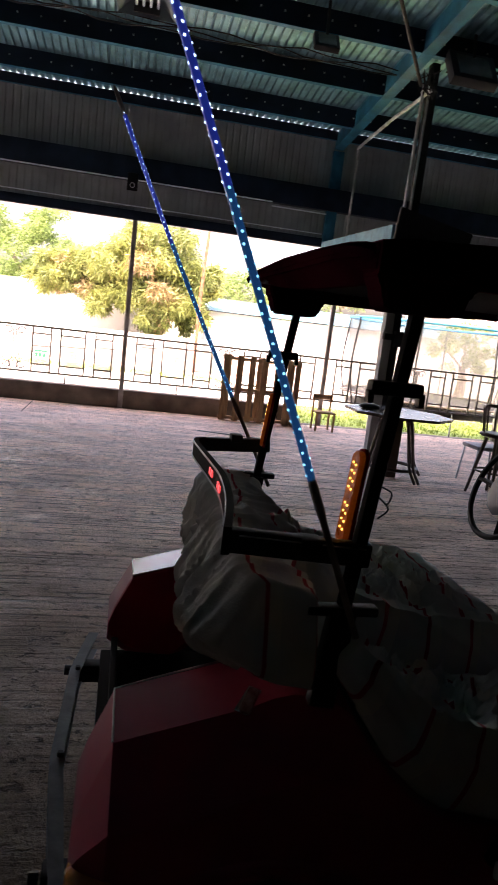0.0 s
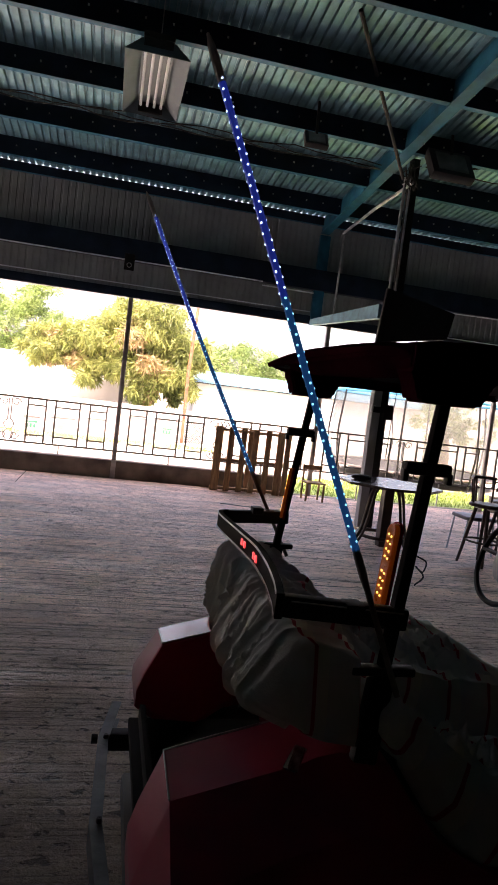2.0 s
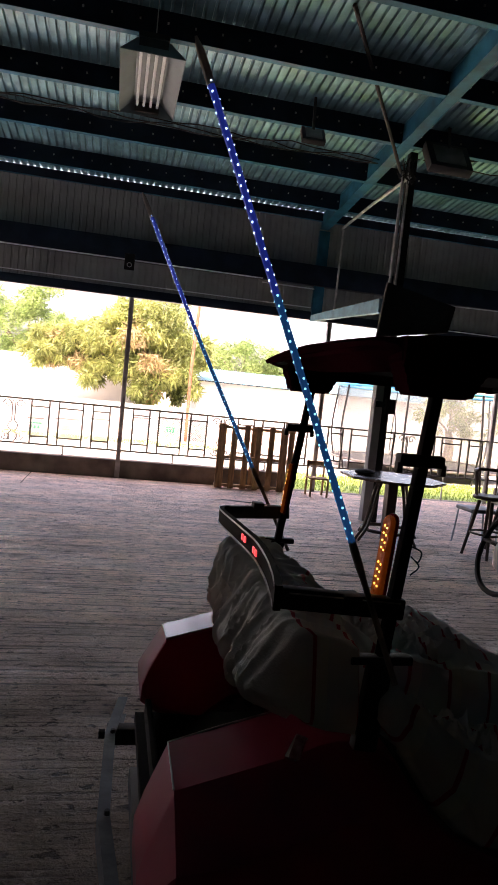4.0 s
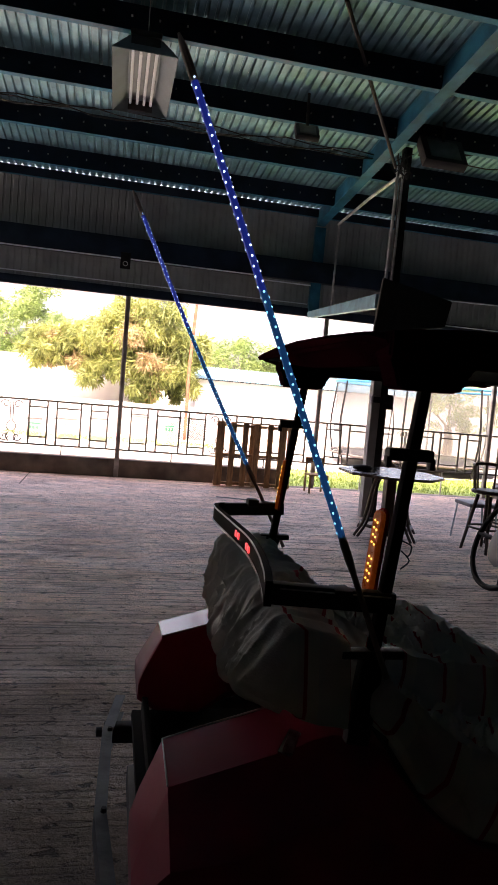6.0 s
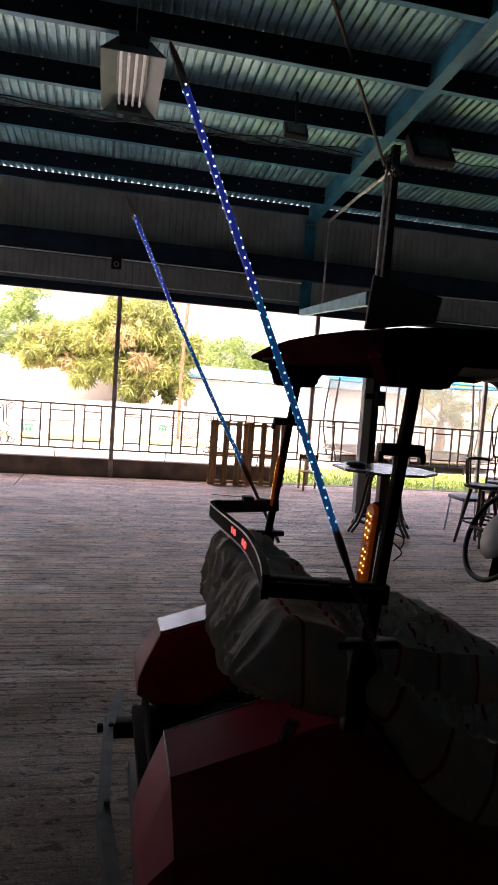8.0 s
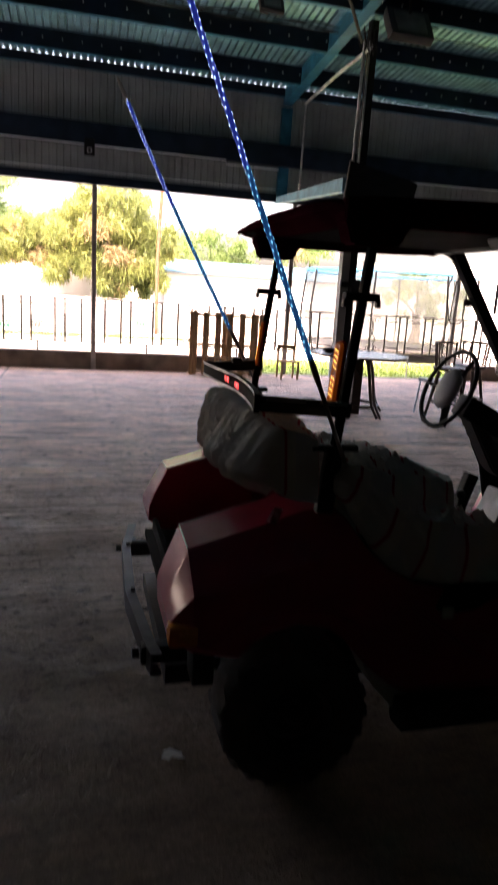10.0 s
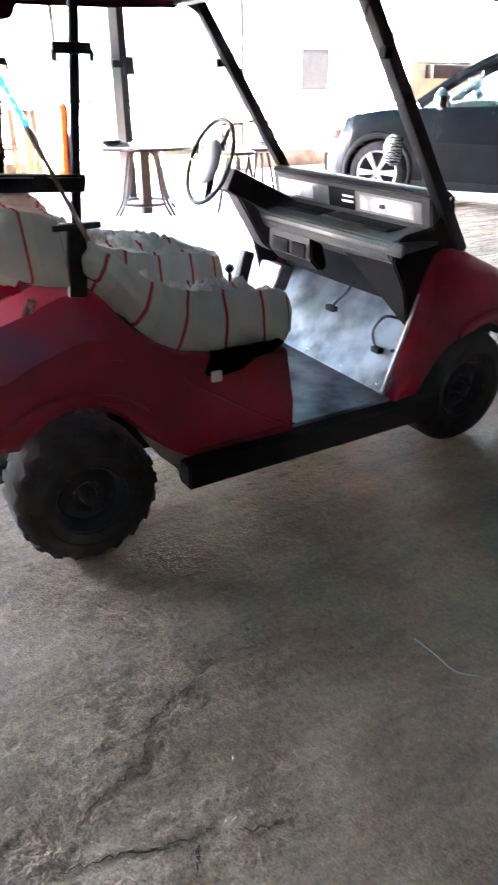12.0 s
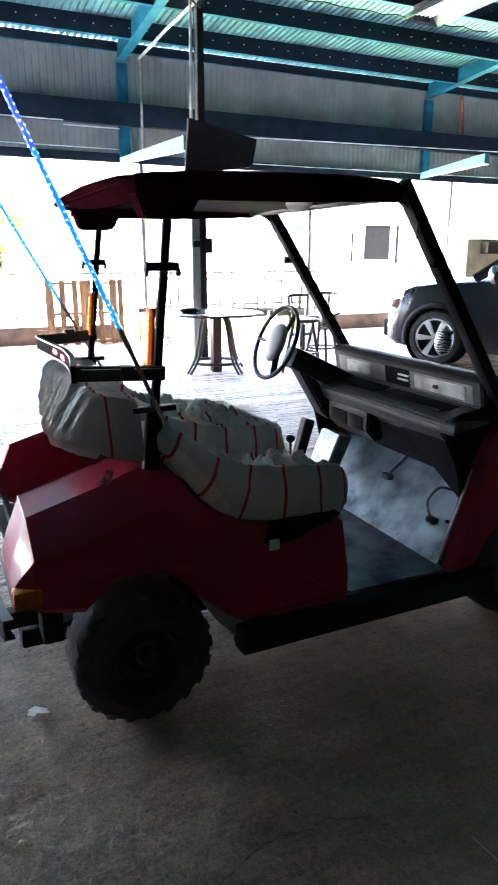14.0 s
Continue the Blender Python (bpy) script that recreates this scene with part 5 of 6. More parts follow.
def backrest_cover(y0, y1, seed, steps=230, n=150):
    """A sheet over the backrest: a flat top, a long skirt in hanging folds behind, flat ends."""
    ring0 = [(0.405, 0.862), (0.34, 0.876), (0.26, 0.896), (0.168, 0.925), (0.155, 0.945), (0.20, 1.022), (0.238, 1.078), (0.255, 1.085), (0.30, 1.078), (0.345, 1.068), (0.385, 1.052), (0.395, 0.97)]
    ring1 = [(0.45, 0.86), (0.36, 0.85), (0.27, 0.86), (0.212, 0.885), (0.206, 0.90), (0.23, 0.98), (0.255, 1.066), (0.275, 1.075), (0.33, 1.072), (0.39, 1.06), (0.45, 1.035), (0.47, 0.97)]
    ring2 = [(0.46, 0.83), (0.39, 0.81), (0.33, 0.795), (0.285, 0.80), (0.276, 0.815), (0.277, 0.90), (0.285, 0.99), (0.302, 1.01), (0.36, 1.03), (0.41, 1.03), (0.46, 1.02), (0.485, 0.96)]

    def even(r):
        p = np.array(r + r[:1])
        d = np.concatenate([[0], np.cumsum(np.hypot(*np.diff(p, axis=0).T))])
        q = np.stack([np.interp(np.linspace(0, d[-1], n, endpoint=False), d, p[:, i]) for i in (0, 1)], 1)
        return (np.roll(q, 1, 0) + 2 * q + np.roll(q, -1, 0)) / 4

    rings = [even(q) for q in (ring0, ring0, ring1, ring2, ring2)]
    ys = [y0, y0 + 0.14, 1.5, 1.9, y1]
    rows, weave = [], []
    for i in range(steps + 1):
        y = y0 + (y1 - y0) * i / steps
        j = min(max(int(np.searchsorted(ys, y)) - 1, 0), 3)
        f = (y - ys[j]) / (ys[j + 1] - ys[j])
        q = rings[j] * (1 - f) + rings[j + 1] * f
        c = q.mean(0)
        e = min(1.0, min(y - y0, y1 - y) / 0.012)
        q = c + (q - c) * (0.955 + 0.045 * math.sqrt(max(0.0, 1 - (1 - e) ** 2)))
        # the near rear corner is draped round in a wide curve
        turn = max(0.0, 1 - (y - y0) / 0.11)
        q[:, 0] += 0.075 * (1 - math.sqrt(1 - turn * turn)) * np.clip((0.30 - q[:, 0]) / 0.14, 0, 1)
        ridge_z, hem_z = q[:, 1].max(), q[:, 1].min()
        ridge_x = q[q[:, 1].argmax(), 0]
        row = []
        for k in range(n):
            x, z = q[k]
            t = q[(k + 1) % n] - q[k - 1]
            nx, nz = t[1], -t[0]
            ln = math.hypot(nx, nz)
            nx, nz = -nx / ln, -nz / ln
            skirt = max(0.0, min(1.0, (ridge_z - z) / (ridge_z - hem_z))) if x < ridge_x + 0.01 and k < n * 0.8 else 0.0
            w = 0.03 * noise.noise(Vector((y * 4, z * 2, seed)))
            hang = ridged(((y + w) * 7.5 + 0.5 * skirt, skirt * 0.5, seed)) ** 2.0
            thin = ridged(((y - w) * 19 - 0.6 * skirt, skirt * 0.6, seed + 3)) ** 2.0
            top = ridged(((x + w) * 9, (y - w) * 11, seed + 6)) ** 1.8
            fine = ridged(((x - w) * 24, (y + w) * 20, z * 16 + seed)) ** 1.6
            d = (0.25 + 0.75 * skirt) * (0.046 * hang + 0.022 * thin - 0.012) + (1 - skirt) * (0.014 * top - 0.006) + 0.003 * fine
            ease = 0.25 + 0.75 * min(1.0, (y - y0) / 0.10)
            drop = 0.020 * skirt * skirt * noise.noise(Vector((y * 7, 0, seed)))
            row.append((x + nx * d * ease, y, z + nz * d * ease + drop * ease))
            weave.append(0.128 * ((max(x - ridge_x + 0.245, 0.19) - 0.262 + 0.12 * max(-0.03, z - ridge_z + 0.08)) / 0.105 + 0.46) - 0.0175)
        rows.append(row)
    bm = loft(rows)
    lay = bm.verts.layers.float.new("weave")
    bm.verts.ensure_lookup_table()
    for v, w in zip(bm.verts, weave):
        v[lay] = w
    return bm


sc = thing("seat_cover", Matrix.Translation((0.8, CY, 0.6)), "loose grey cloth bench cover with red and cream stripes", "seat cover")
part("cushion_cover", cushion_cover(0.94, 1.37, 3.0, 0.09), M["cloth"], sc, "gathered cloth round one seat cushion", 60)
part("cushion_cover", cushion_cover(1.455, 2.165, 11.0, 0.02, -0.018, 0.02), M["cloth"], sc, "gathered cloth round one seat cushion", 60)
part("backrest_cover", backrest_cover(0.995, 2.13, 8.0), M["cloth"], sc, "striped cloth hanging in folds over the backrest", 60)
solo("shift_knob", merge(ball((1.2, 1.52, 0.715), 0.02, 0.02, 0.018), tube([(1.2, 1.52, 0.60), (1.2, 1.52, 0.71)], 0.006, 8)), M["plastic"], "black knob on a short lever before the bench", "knob")

# front cowl
FB = [(1.60, 0.262), (1.70, 0.262), (1.76, 0.30), (1.84, 0.375), (1.93, 0.45), (2.02, 0.50), (2.12, 0.515), (2.22, 0.50), (2.28, 0.44), (2.32, 0.41), (2.44, 0.415)]
FT = [(1.60, 0.272), (1.66, 0.44), (1.72, 0.63), (1.775, 0.775), (1.82, 0.82), (1.92, 0.815), (2.1, 0.735), (2.25, 0.67), (2.37, 0.61), (2.42, 0.575), (2.44, 0.52)]


def front_fender():
    secs = []
    for x in (1.60, 1.64, 1.68, 1.72, 1.76, 1.80, 1.84, 1.88, 1.93, 1.98, 2.03, 2.08, 2.13, 2.18, 2.23, 2.28, 2.32, 2.36, 2.40, 2.44):
        a, t = interp(FB, x), interp(FT, x)
        k = max(0, (x - 2.25) / 0.19)
        yo = 0.91 + 0.035 * k * k
        yt = 0.96 + 0.05 * k
        yi = 1.08 if x > 1.85 else 1.0
        secs.append([(x, yo + 0.01, a), (x, yo, a + (t - a) * 0.15), (x, yo - 0.003, a + (t - a) * 0.5), (x, yo + 0.012, a + (t - a) * 0.8), (x, yt, t - 0.01), (x, yt + 0.03, t), (x, yi, t + 0.002), (x, yi, a)])
    return loft(secs)


fr = part("front_fender", front_fender(), M["red"], cart, "faded red front fender")
fl = part("front_fender", mirrored(front_fender()), M["red"], cart, "faded red front fender")


def front_flare():
    pts = [(1.90, 0.912, 0.49), (1.98, 0.905, 0.535), (2.08, 0.903, 0.555), (2.18, 0.905, 0.548), (2.27, 0.92, 0.50), (2.30, 0.93, 0.45)]
    return tube(smoothcurve(pts, 4), 0.020, 8)


part("wheel_flare", front_flare(), M["red"], fr)
part("wheel_flare", mirrored(front_flare()), M["red"], fl)
secs = []
for x in (1.86, 1.92, 2.0, 2.1, 2.2, 2.3, 2.36, 2.41, 2.44):
    t = interp(FT, x)
    b = 0.5 if x < 2.3 else 0.44
    k = max(0, (x - 2.3) / 0.14)
    secs.append([(x, 1.075, b), (x, 1.075, t), (x, 1.25, t + 0.02 - 0.01 * k), (x, CY, t + 0.035 - 0.02 * k), (x, 1.85, t + 0.02 - 0.01 * k), (x, 2.025, t), (x, 2.025, b)])
part("cowl", loft(secs), M["red"], cart, "faded red front cowl")
part("front_bumper", box(2.30, 2.43, 0.99, 2.11, 0.385, 0.44, 0.015), M["plastic"], cart)
for f in ((lambda b: b), mirrored):
    part("spring_perch", f(box(2.05, 2.14, 0.95, 1.03, 0.44, 0.53, 0.01)), M["plastic"], cart)

# aluminium floor and toe board
part("floor_pan", box(1.08, 1.58, 0.925, 2.175, 0.268, 0.285, 0.003), M["alu"], cart, "smeared bare aluminium floor")
tp = part("toe_board", extrude([(1.575, 0.285), (1.585, 0.272), (1.90, 0.60), (1.89, 0.61)], 0.965, 2.135), M["alu"], cart, "smeared bare aluminium toe board")
part("edge_strip", beam((1.585, 0.975, 0.285), (1.755, 0.985, 0.70), 0.012, 0.012, 0.003), M["silver"], tp, "bright edge strip")
for y in (1.02, 1.25, 1.5, 1.75, 2.0):
    for x, z in ((1.60, 0.302), (1.86, 0.573)):
        part("rivet", ball((x - 0.004, y, z + 0.004), 0.008, 0.008, 0.006, u=8, v=5), M["galv"], tp)
part("pedal_hole", ball((1.70, 1.06, 0.413), 0.012, 0.012, 0.008, u=8, v=5), M["black"], tp)
part("wire", tube(smoothcurve([(1.78, 1.12, 0.52), (1.74, 1.17, 0.52), (1.70, 1.19, 0.46), (1.68, 1.15, 0.415), (1.67, 1.13, 0.41)], 5), 0.006, 6), M["wire"], tp, "loose black wire")
part("plug", box(1.65, 1.68, 1.09, 1.14, 0.395, 0.42, 0.006), M["plastic"], tp)
part("wire", tube(smoothcurve([(1.80, 1.45, 0.60), (1.76, 1.46, 0.55), (1.74, 1.49, 0.51), (1.72, 1.5, 0.48)], 5), 0.007, 6), M["wire"], tp, "loose black wire")
part("plug", box(1.70, 1.73, 1.47, 1.53, 0.465, 0.49, 0.006), M["plastic"], tp)
part("inner_panel", extrude([(1.50, 0.29), (1.56, 0.29), (1.66, 0.62), (1.60, 0.64)], 2.08, 2.13, 0.004), M["dashdark"], cart)
part("pedal_box", extrude([(1.55, 0.45), (1.62, 0.43), (1.70, 0.60), (1.62, 0.62)], 1.78, 1.95, 0.006), M["dashsilver"], cart, "bright pedal plate")

# dashboard
da = part("dashboard", extrude([(1.87, 1.02), (1.79, 1.022), (1.762, 1.005), (1.768, 0.985), (1.785, 0.895), (1.63, 0.872), (1.60, 0.86), (1.583, 0.83), (1.595, 0.795), (1.64, 0.77), (1.75, 0.715), (1.80, 0.80), (1.86, 0.80)], 1.012, 2.09, 0.008), M["dash"], cart, "scuffed grey-brown plastic dashboard")
part("top_pad", extrude([(1.89, 1.0), (1.86, 1.022), (1.80, 1.028), (1.772, 1.024), (1.757, 1.012), (1.765, 1.004), (1.86, 1.0)], 1.015, 2.085, 0.005), M["dashdark"], da, "dark worn top pad")
END = [(1.60, 0.845), (1.64, 0.885), (1.79, 0.905), (1.87, 1.01), (1.91, 0.80), (1.83, 0.60), (1.75, 0.51), (1.705, 0.51), (1.66, 0.68), (1.595, 0.79)]
part("end_panel", extrude(END, 0.992, 1.011, 0.006), M["dashdark"], da, "dark brown end panel")
part("end_panel", extrude(END, 2.091, 2.108, 0.006), M["dashdark"], da, "dark brown end panel")
part("lower_panel", extrude([(1.74, 0.73), (1.78, 0.74), (1.88, 0.56), (1.85, 0.53)], 1.06, 2.05, 0.004), M["dashdark"], da)
bm = bmesh.new()
bm.faces.new([bm.verts.new(p) for p in ((1.615, 1.01, 0.80), (1.655, 1.36, 0.765), (1.70, 1.28, 0.68), (1.735, 1.10, 0.56), (1.715, 1.01, 0.52))])
bmesh.ops.solidify(bm, geom=bm.faces[:], thickness=0.012)
part("kick_panel", bm, M["dashdark"], da, "dark brown kick panel", False)
part("lip", tube(smoothcurve([(1.80, 0.990, 0.845), (1.70, 0.986, 0.845), (1.645, 0.990, 0.842), (1.612, 1.008, 0.838), (1.602, 1.05, 0.838), (1.602, 2.05, 0.838), (1.61, 2.09, 0.838)], 5), [0.006, 0.009, 0.012, 0.014, 0.016] + [0.018] * 3 + [0.021] * 3 + [0.024] * 20, 10), M["dash"], da, "rounded grey tray lip")
part("centre_shroud", extrude([(1.60, 0.80), (1.66, 0.78), (1.70, 0.66), (1.66, 0.64), (1.60, 0.70)], 1.52, 1.86, 0.01), M["dashdark"], da)
# pockets, radio slot and tray holes are black pieces painted as their inner shade
for a, b in ((1.56, 1.66), (1.69, 1.82)):
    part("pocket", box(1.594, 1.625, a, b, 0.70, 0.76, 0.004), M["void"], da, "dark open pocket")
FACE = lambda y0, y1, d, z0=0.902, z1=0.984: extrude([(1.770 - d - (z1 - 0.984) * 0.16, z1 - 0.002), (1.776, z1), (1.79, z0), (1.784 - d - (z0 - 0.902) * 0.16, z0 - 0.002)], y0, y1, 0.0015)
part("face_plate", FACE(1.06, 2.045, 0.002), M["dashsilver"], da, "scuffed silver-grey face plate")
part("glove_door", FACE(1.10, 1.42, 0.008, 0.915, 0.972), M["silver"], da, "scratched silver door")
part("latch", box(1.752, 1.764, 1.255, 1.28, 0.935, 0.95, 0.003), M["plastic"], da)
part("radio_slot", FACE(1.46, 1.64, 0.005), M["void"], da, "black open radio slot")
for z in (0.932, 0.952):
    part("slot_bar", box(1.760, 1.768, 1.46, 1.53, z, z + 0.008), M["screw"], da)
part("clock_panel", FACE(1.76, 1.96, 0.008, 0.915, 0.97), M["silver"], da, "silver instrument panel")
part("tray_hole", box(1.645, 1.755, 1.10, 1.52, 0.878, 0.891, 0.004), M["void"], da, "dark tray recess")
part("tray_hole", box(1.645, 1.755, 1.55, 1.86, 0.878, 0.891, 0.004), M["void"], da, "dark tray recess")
scol = part("steering_column", beam((1.42, 1.95, 1.005), (1.76, 1.93, 0.84), 0.12, 0.105, 0.02), M["plastic"], cart, "black steering column housing")
part("column_cover", extrude([(1.44, 0.955), (1.50, 0.93), (1.68, 0.76), (1.66, 0.66), (1.60, 0.70)], 1.90, 2.0, 0.01), M["dash"], scol)
SW = Vector((1.345, 1.95, 1.075))
sa, sb = Vector((0.39, 0, 0.92)).normalized(), Vector((0, 1, 0))
bm = tube([SW + 0.18 * (sa * math.cos(k * math.tau / 32) + sb * math.sin(k * math.tau / 32)) for k in range(32)], 0.0105, 8, closed=True)
sw = part("steering_wheel", bm, M["plastic"], cart, "thin black steering wheel with a grey hub cover")
for a in (90, 210, 330):
    q = SW + 0.175 * (sa * math.cos(radians(a)) + sb * math.sin(radians(a)))
    part("spoke", beam(SW + Vector((0.02, 0, -0.01)), q, 0.03, 0.01, 0.002), M["plastic"], sw)
hub = ball((0, 0, 0), 0.10, 0.085, 0.03)
hub.transform(Matrix.Translation(SW) @ Matrix((sa, sb, sa.cross(sb))).transposed().to_4x4())
part("hub_cover", hub, M["greyseat"], sw, "grey padded hub")

def stadium(w, h):
    return [(w * math.cos(radians(a)), (h - w) * (1 if a < 180 else -1) + w * math.sin(radians(a))) for a in list(range(0, 180, 20)) + [179.9] + list(range(180, 360, 20)) + [359.9]]


def shifted(bm, by):
    bm.transform(Matrix.Translation(by))
    return bm


# roof posts and windscreen frame
for s in (0, 1):
    f = (lambda b: b) if s == 0 else mirrored
    g = f if s else (lambda b: shifted(b, (0.006, 0.018, 0.0)))
    lo, hi = (Vector((0.410, 0.982, 0.835)), Vector((0.503, 1.02, 1.60))) if s == 0 else (Vector((0.412, 1.0, 0.835)), Vector((0.507, 1.0, 1.60)))
    rp = part("rear_post", g(beam(lo, hi, 0.025, 0.025, 0.005, up=(1, 0, 0))), M["matte"], cart, "black square roof post")
    part("foot", g(beam(lo, lo.lerp(hi, 0.25), 0.030, 0.052, 0.006, up=(1, 0, 0))), M["black"], rp)
    cl = part("clamp", g(box(0.424, 0.526, 0.988, 1.018, 1.437, 1.463, 0.006)), M["plastic"], rp, "black clamp with hooked ends")
    for x in (0.420, 0.518):
        part("hook", g(box(x, x + 0.013, 0.99, 1.01, 1.421, 1.446, 0.004)), M["plastic"], cl)
    part("clamp_bar", g(box(0.36, 0.50, 0.975, 1.005, 1.018, 1.036, 0.005)), M["plastic"], rp)
    ar = part("rack_arm", g(beam((0.47, 0.995, 1.135), (0.20, 1.0, 1.15) if s == 0 else (0.24, 0.985, 1.12), 0.03, 0.045, 0.006)), M["plastic"], cart, "black rack arm")
    part("piping", g(tube([(0.215, 0.9785, 1.164), (0.455, 0.974, 1.152)], 0.0016, 6)), M["silver"], ar, "thin pale piping")
    part("arm_bolt", g(box(0.33, 0.37, 0.97, 1.02, 1.14, 1.165, 0.005)), M["plastic"], ar)
    # amber marker lamp on the post
    A = Matrix.Translation((0.444, 1.05, 1.231)) @ pose(0, 0, 0, 0, 5, 16)
    def along(b):
        b.transform(A)
        return g(b)
    am = part("marker_lamp", along(extrude(stadium(0.0155, 0.092), -0.014, 0.003, 0.004, axis="x")), M["amberlit"], rp, "lit amber marker lamp")
    part("rim", along(extrude(stadium(0.0185, 0.097), -0.003, 0.006, 0.002, axis="x")), M["redlens"], am)
    for k in range(9):
        if k == 4:
            continue
        z = -0.064 + k * 0.016
        for y in (-0.0045, 0.0045):
            part("led", along(ball((-0.0135, y, z + (0.004 if y > 0 else 0)), 0.003, 0.0027, 0.0027, u=8, v=5)), M["amber"], am)
    part("loose_wire", f(tube(smoothcurve([(0.468, 0.985, 1.275), (0.487, 0.98, 1.265), (0.48, 0.977, 1.245), (0.466, 0.982, 1.255), (0.485, 0.98, 1.235), (0.47, 0.985, 1.215)], 6), 0.0018, 5)), M["wire"], rp)
    fp = part("windscreen_post", f(beam((1.935, 1.0, 0.80), (1.315, 1.0, 1.72), 0.050, 0.048, 0.010, up=(1, 0, 0))), M["black"], cart, "black sloping windscreen post")
    part("gusset", f(extrude([(1.27, 1.70), (1.34, 1.70), (1.385, 1.63), (1.37, 1.615), (1.32, 1.65), (1.26, 1.672)], 0.985, 1.015, 0.006)), M["black"], fp)
    part("joint", f(box(1.555, 1.585, 0.968, 0.985, 1.32, 1.345, 0.006)), M["matte"], fp)
    part("clip", f(box(1.44, 1.475, 0.955, 0.985, 1.44, 1.475, 0.008)), M["matte"], fp)
    part("loose_cord", f(tube(smoothcurve([(1.375, 0.965, 1.60), (1.352, 0.958, 1.52), (1.362, 0.955, 1.44), (1.372, 0.958, 1.37), (1.362, 0.96, 1.345)], 5), 0.0032, 6)), M["wire"], fp, "thin cord hanging from the post")
    mx, mz = (1.508, 1.18) if s == 0 else (1.694, 1.158)
    mi = part("mask_ornament", f(ball((mx, 0.955, mz), 0.024, 0.038, 0.049, u=18, v=12)), M["zebra"], fp, "oval ornament with black and white stripes")
    part("stem", f(tube([(mx + 0.01, 0.96, mz), (mx + 0.07, 0.992, mz + 0.03)], 0.006, 6)), M["plastic"], mi)


def side_mirror(c, w, h, label):
    """A side mirror, built as a clear rounded pane in a thin black frame."""
    x, y, z = c
    ring = []
    for sy, sz in ((1, 1), (-1, 1), (-1, -1), (1, -1)):
        ring += [(0, sy * (w / 2 - 0.02 + 0.02 * (math.cos(a) if sy == sz else math.sin(a))), sz * (h / 2 - 0.02 + 0.02 * (math.sin(a) if sy == sz else math.cos(a)))) for a in (0, math.pi / 6, math.pi / 3, math.pi / 2)]
    b = tube(ring, 0.0035, 6, closed=True)
    m = Matrix.Translation(c) @ pose(0, 0, 0, 0, 4, 0)
    b.transform(m)
    o = part("side_mirror", b, M["plastic"], cart, label)
    g = box(-0.002, 0.002, -w / 2 + 0.004, w / 2 - 0.004, -h / 2 + 0.004, h / 2 - 0.004, 0.001)
    g.transform(m)
    part("pane", g, M["clear"], o, "clear pane")
    return o


o = side_mirror((1.49, 2.19, 1.46), 0.11, 0.21, "thin black-framed side mirror with a clear pane")
part("arm", tube([(1.49, 2.14, 1.46), (1.52, 2.10, 1.45)], 0.008, 6), M["plastic"], o)
# lit tail bar between the rack arms
pts = smoothcurve([(0.20, 1.005, 1.15), (0.215, 1.08, 1.15), (0.225, 1.14, 1.148), (0.245, 1.28, 1.143), (0.26, 1.48, 1.138), (0.258, 1.70, 1.13), (0.25, 2.03, 1.122), (0.285, 2.11, 1.12)], 6)
strip = lambda x0, x1, z0, z1, p: loft([[(q.x + x0, q.y, q.z + z0), (q.x + x1, q.y, q.z + z0), (q.x + x1, q.y, q.z + z1), (q.x + x0, q.y, q.z + z1)] for q in p])
tbar = part("tail_bar", strip(-0.008, 0.008, -0.026, 0.026, pts), M["matte"], cart, "curved black tail bar with silver edges and red lamps")
for z in (-0.026, 0.021):
    part("silver_edge", strip(-0.0105, -0.0085, z, z + 0.005, pts[1:-1]), M["silver"], tbar, "thin silver edge")
for y in (1.44, 1.475, 1.60, 1.635):
    x = float(np.interp(y, [q.y for q in pts], [q.x for q in pts]))
    part("red_lamp", box(x - 0.013, x - 0.0085, y - 0.009, y + 0.009, 1.126, 1.144, 0.002), M["redled"], tbar, "lit red lamp")

# roof
def roof_loop(y, drop, x0, x1):
    k = abs(y - CY) / 0.57
    crown = 0.018 * (1 - k ** 4)
    x0 += 0.035 * k ** 10
    up = [(x0, 1.682), (x0 + 0.04, 1.698 + crown * 0.6), (x0 + 0.2, 1.715 + crown), (0.8, 1.724 + crown), (1.1, 1.728 + crown), (x1 - 0.08, 1.72 + crown), (x1, 1.70)]
    dn = [(x1, 1.682), (x1 - 0.06, 1.70 - drop), (1.1, 1.705 - drop + crown * 0.5), (0.8, 1.70 - drop + crown * 0.5), (x0 + 0.2, 1.695 - drop + crown * 0.5), (x0 + 0.05, 1.685 - drop * 0.5), (x0, 1.672)]
    return [(x, y, z) for x, z in up + dn]


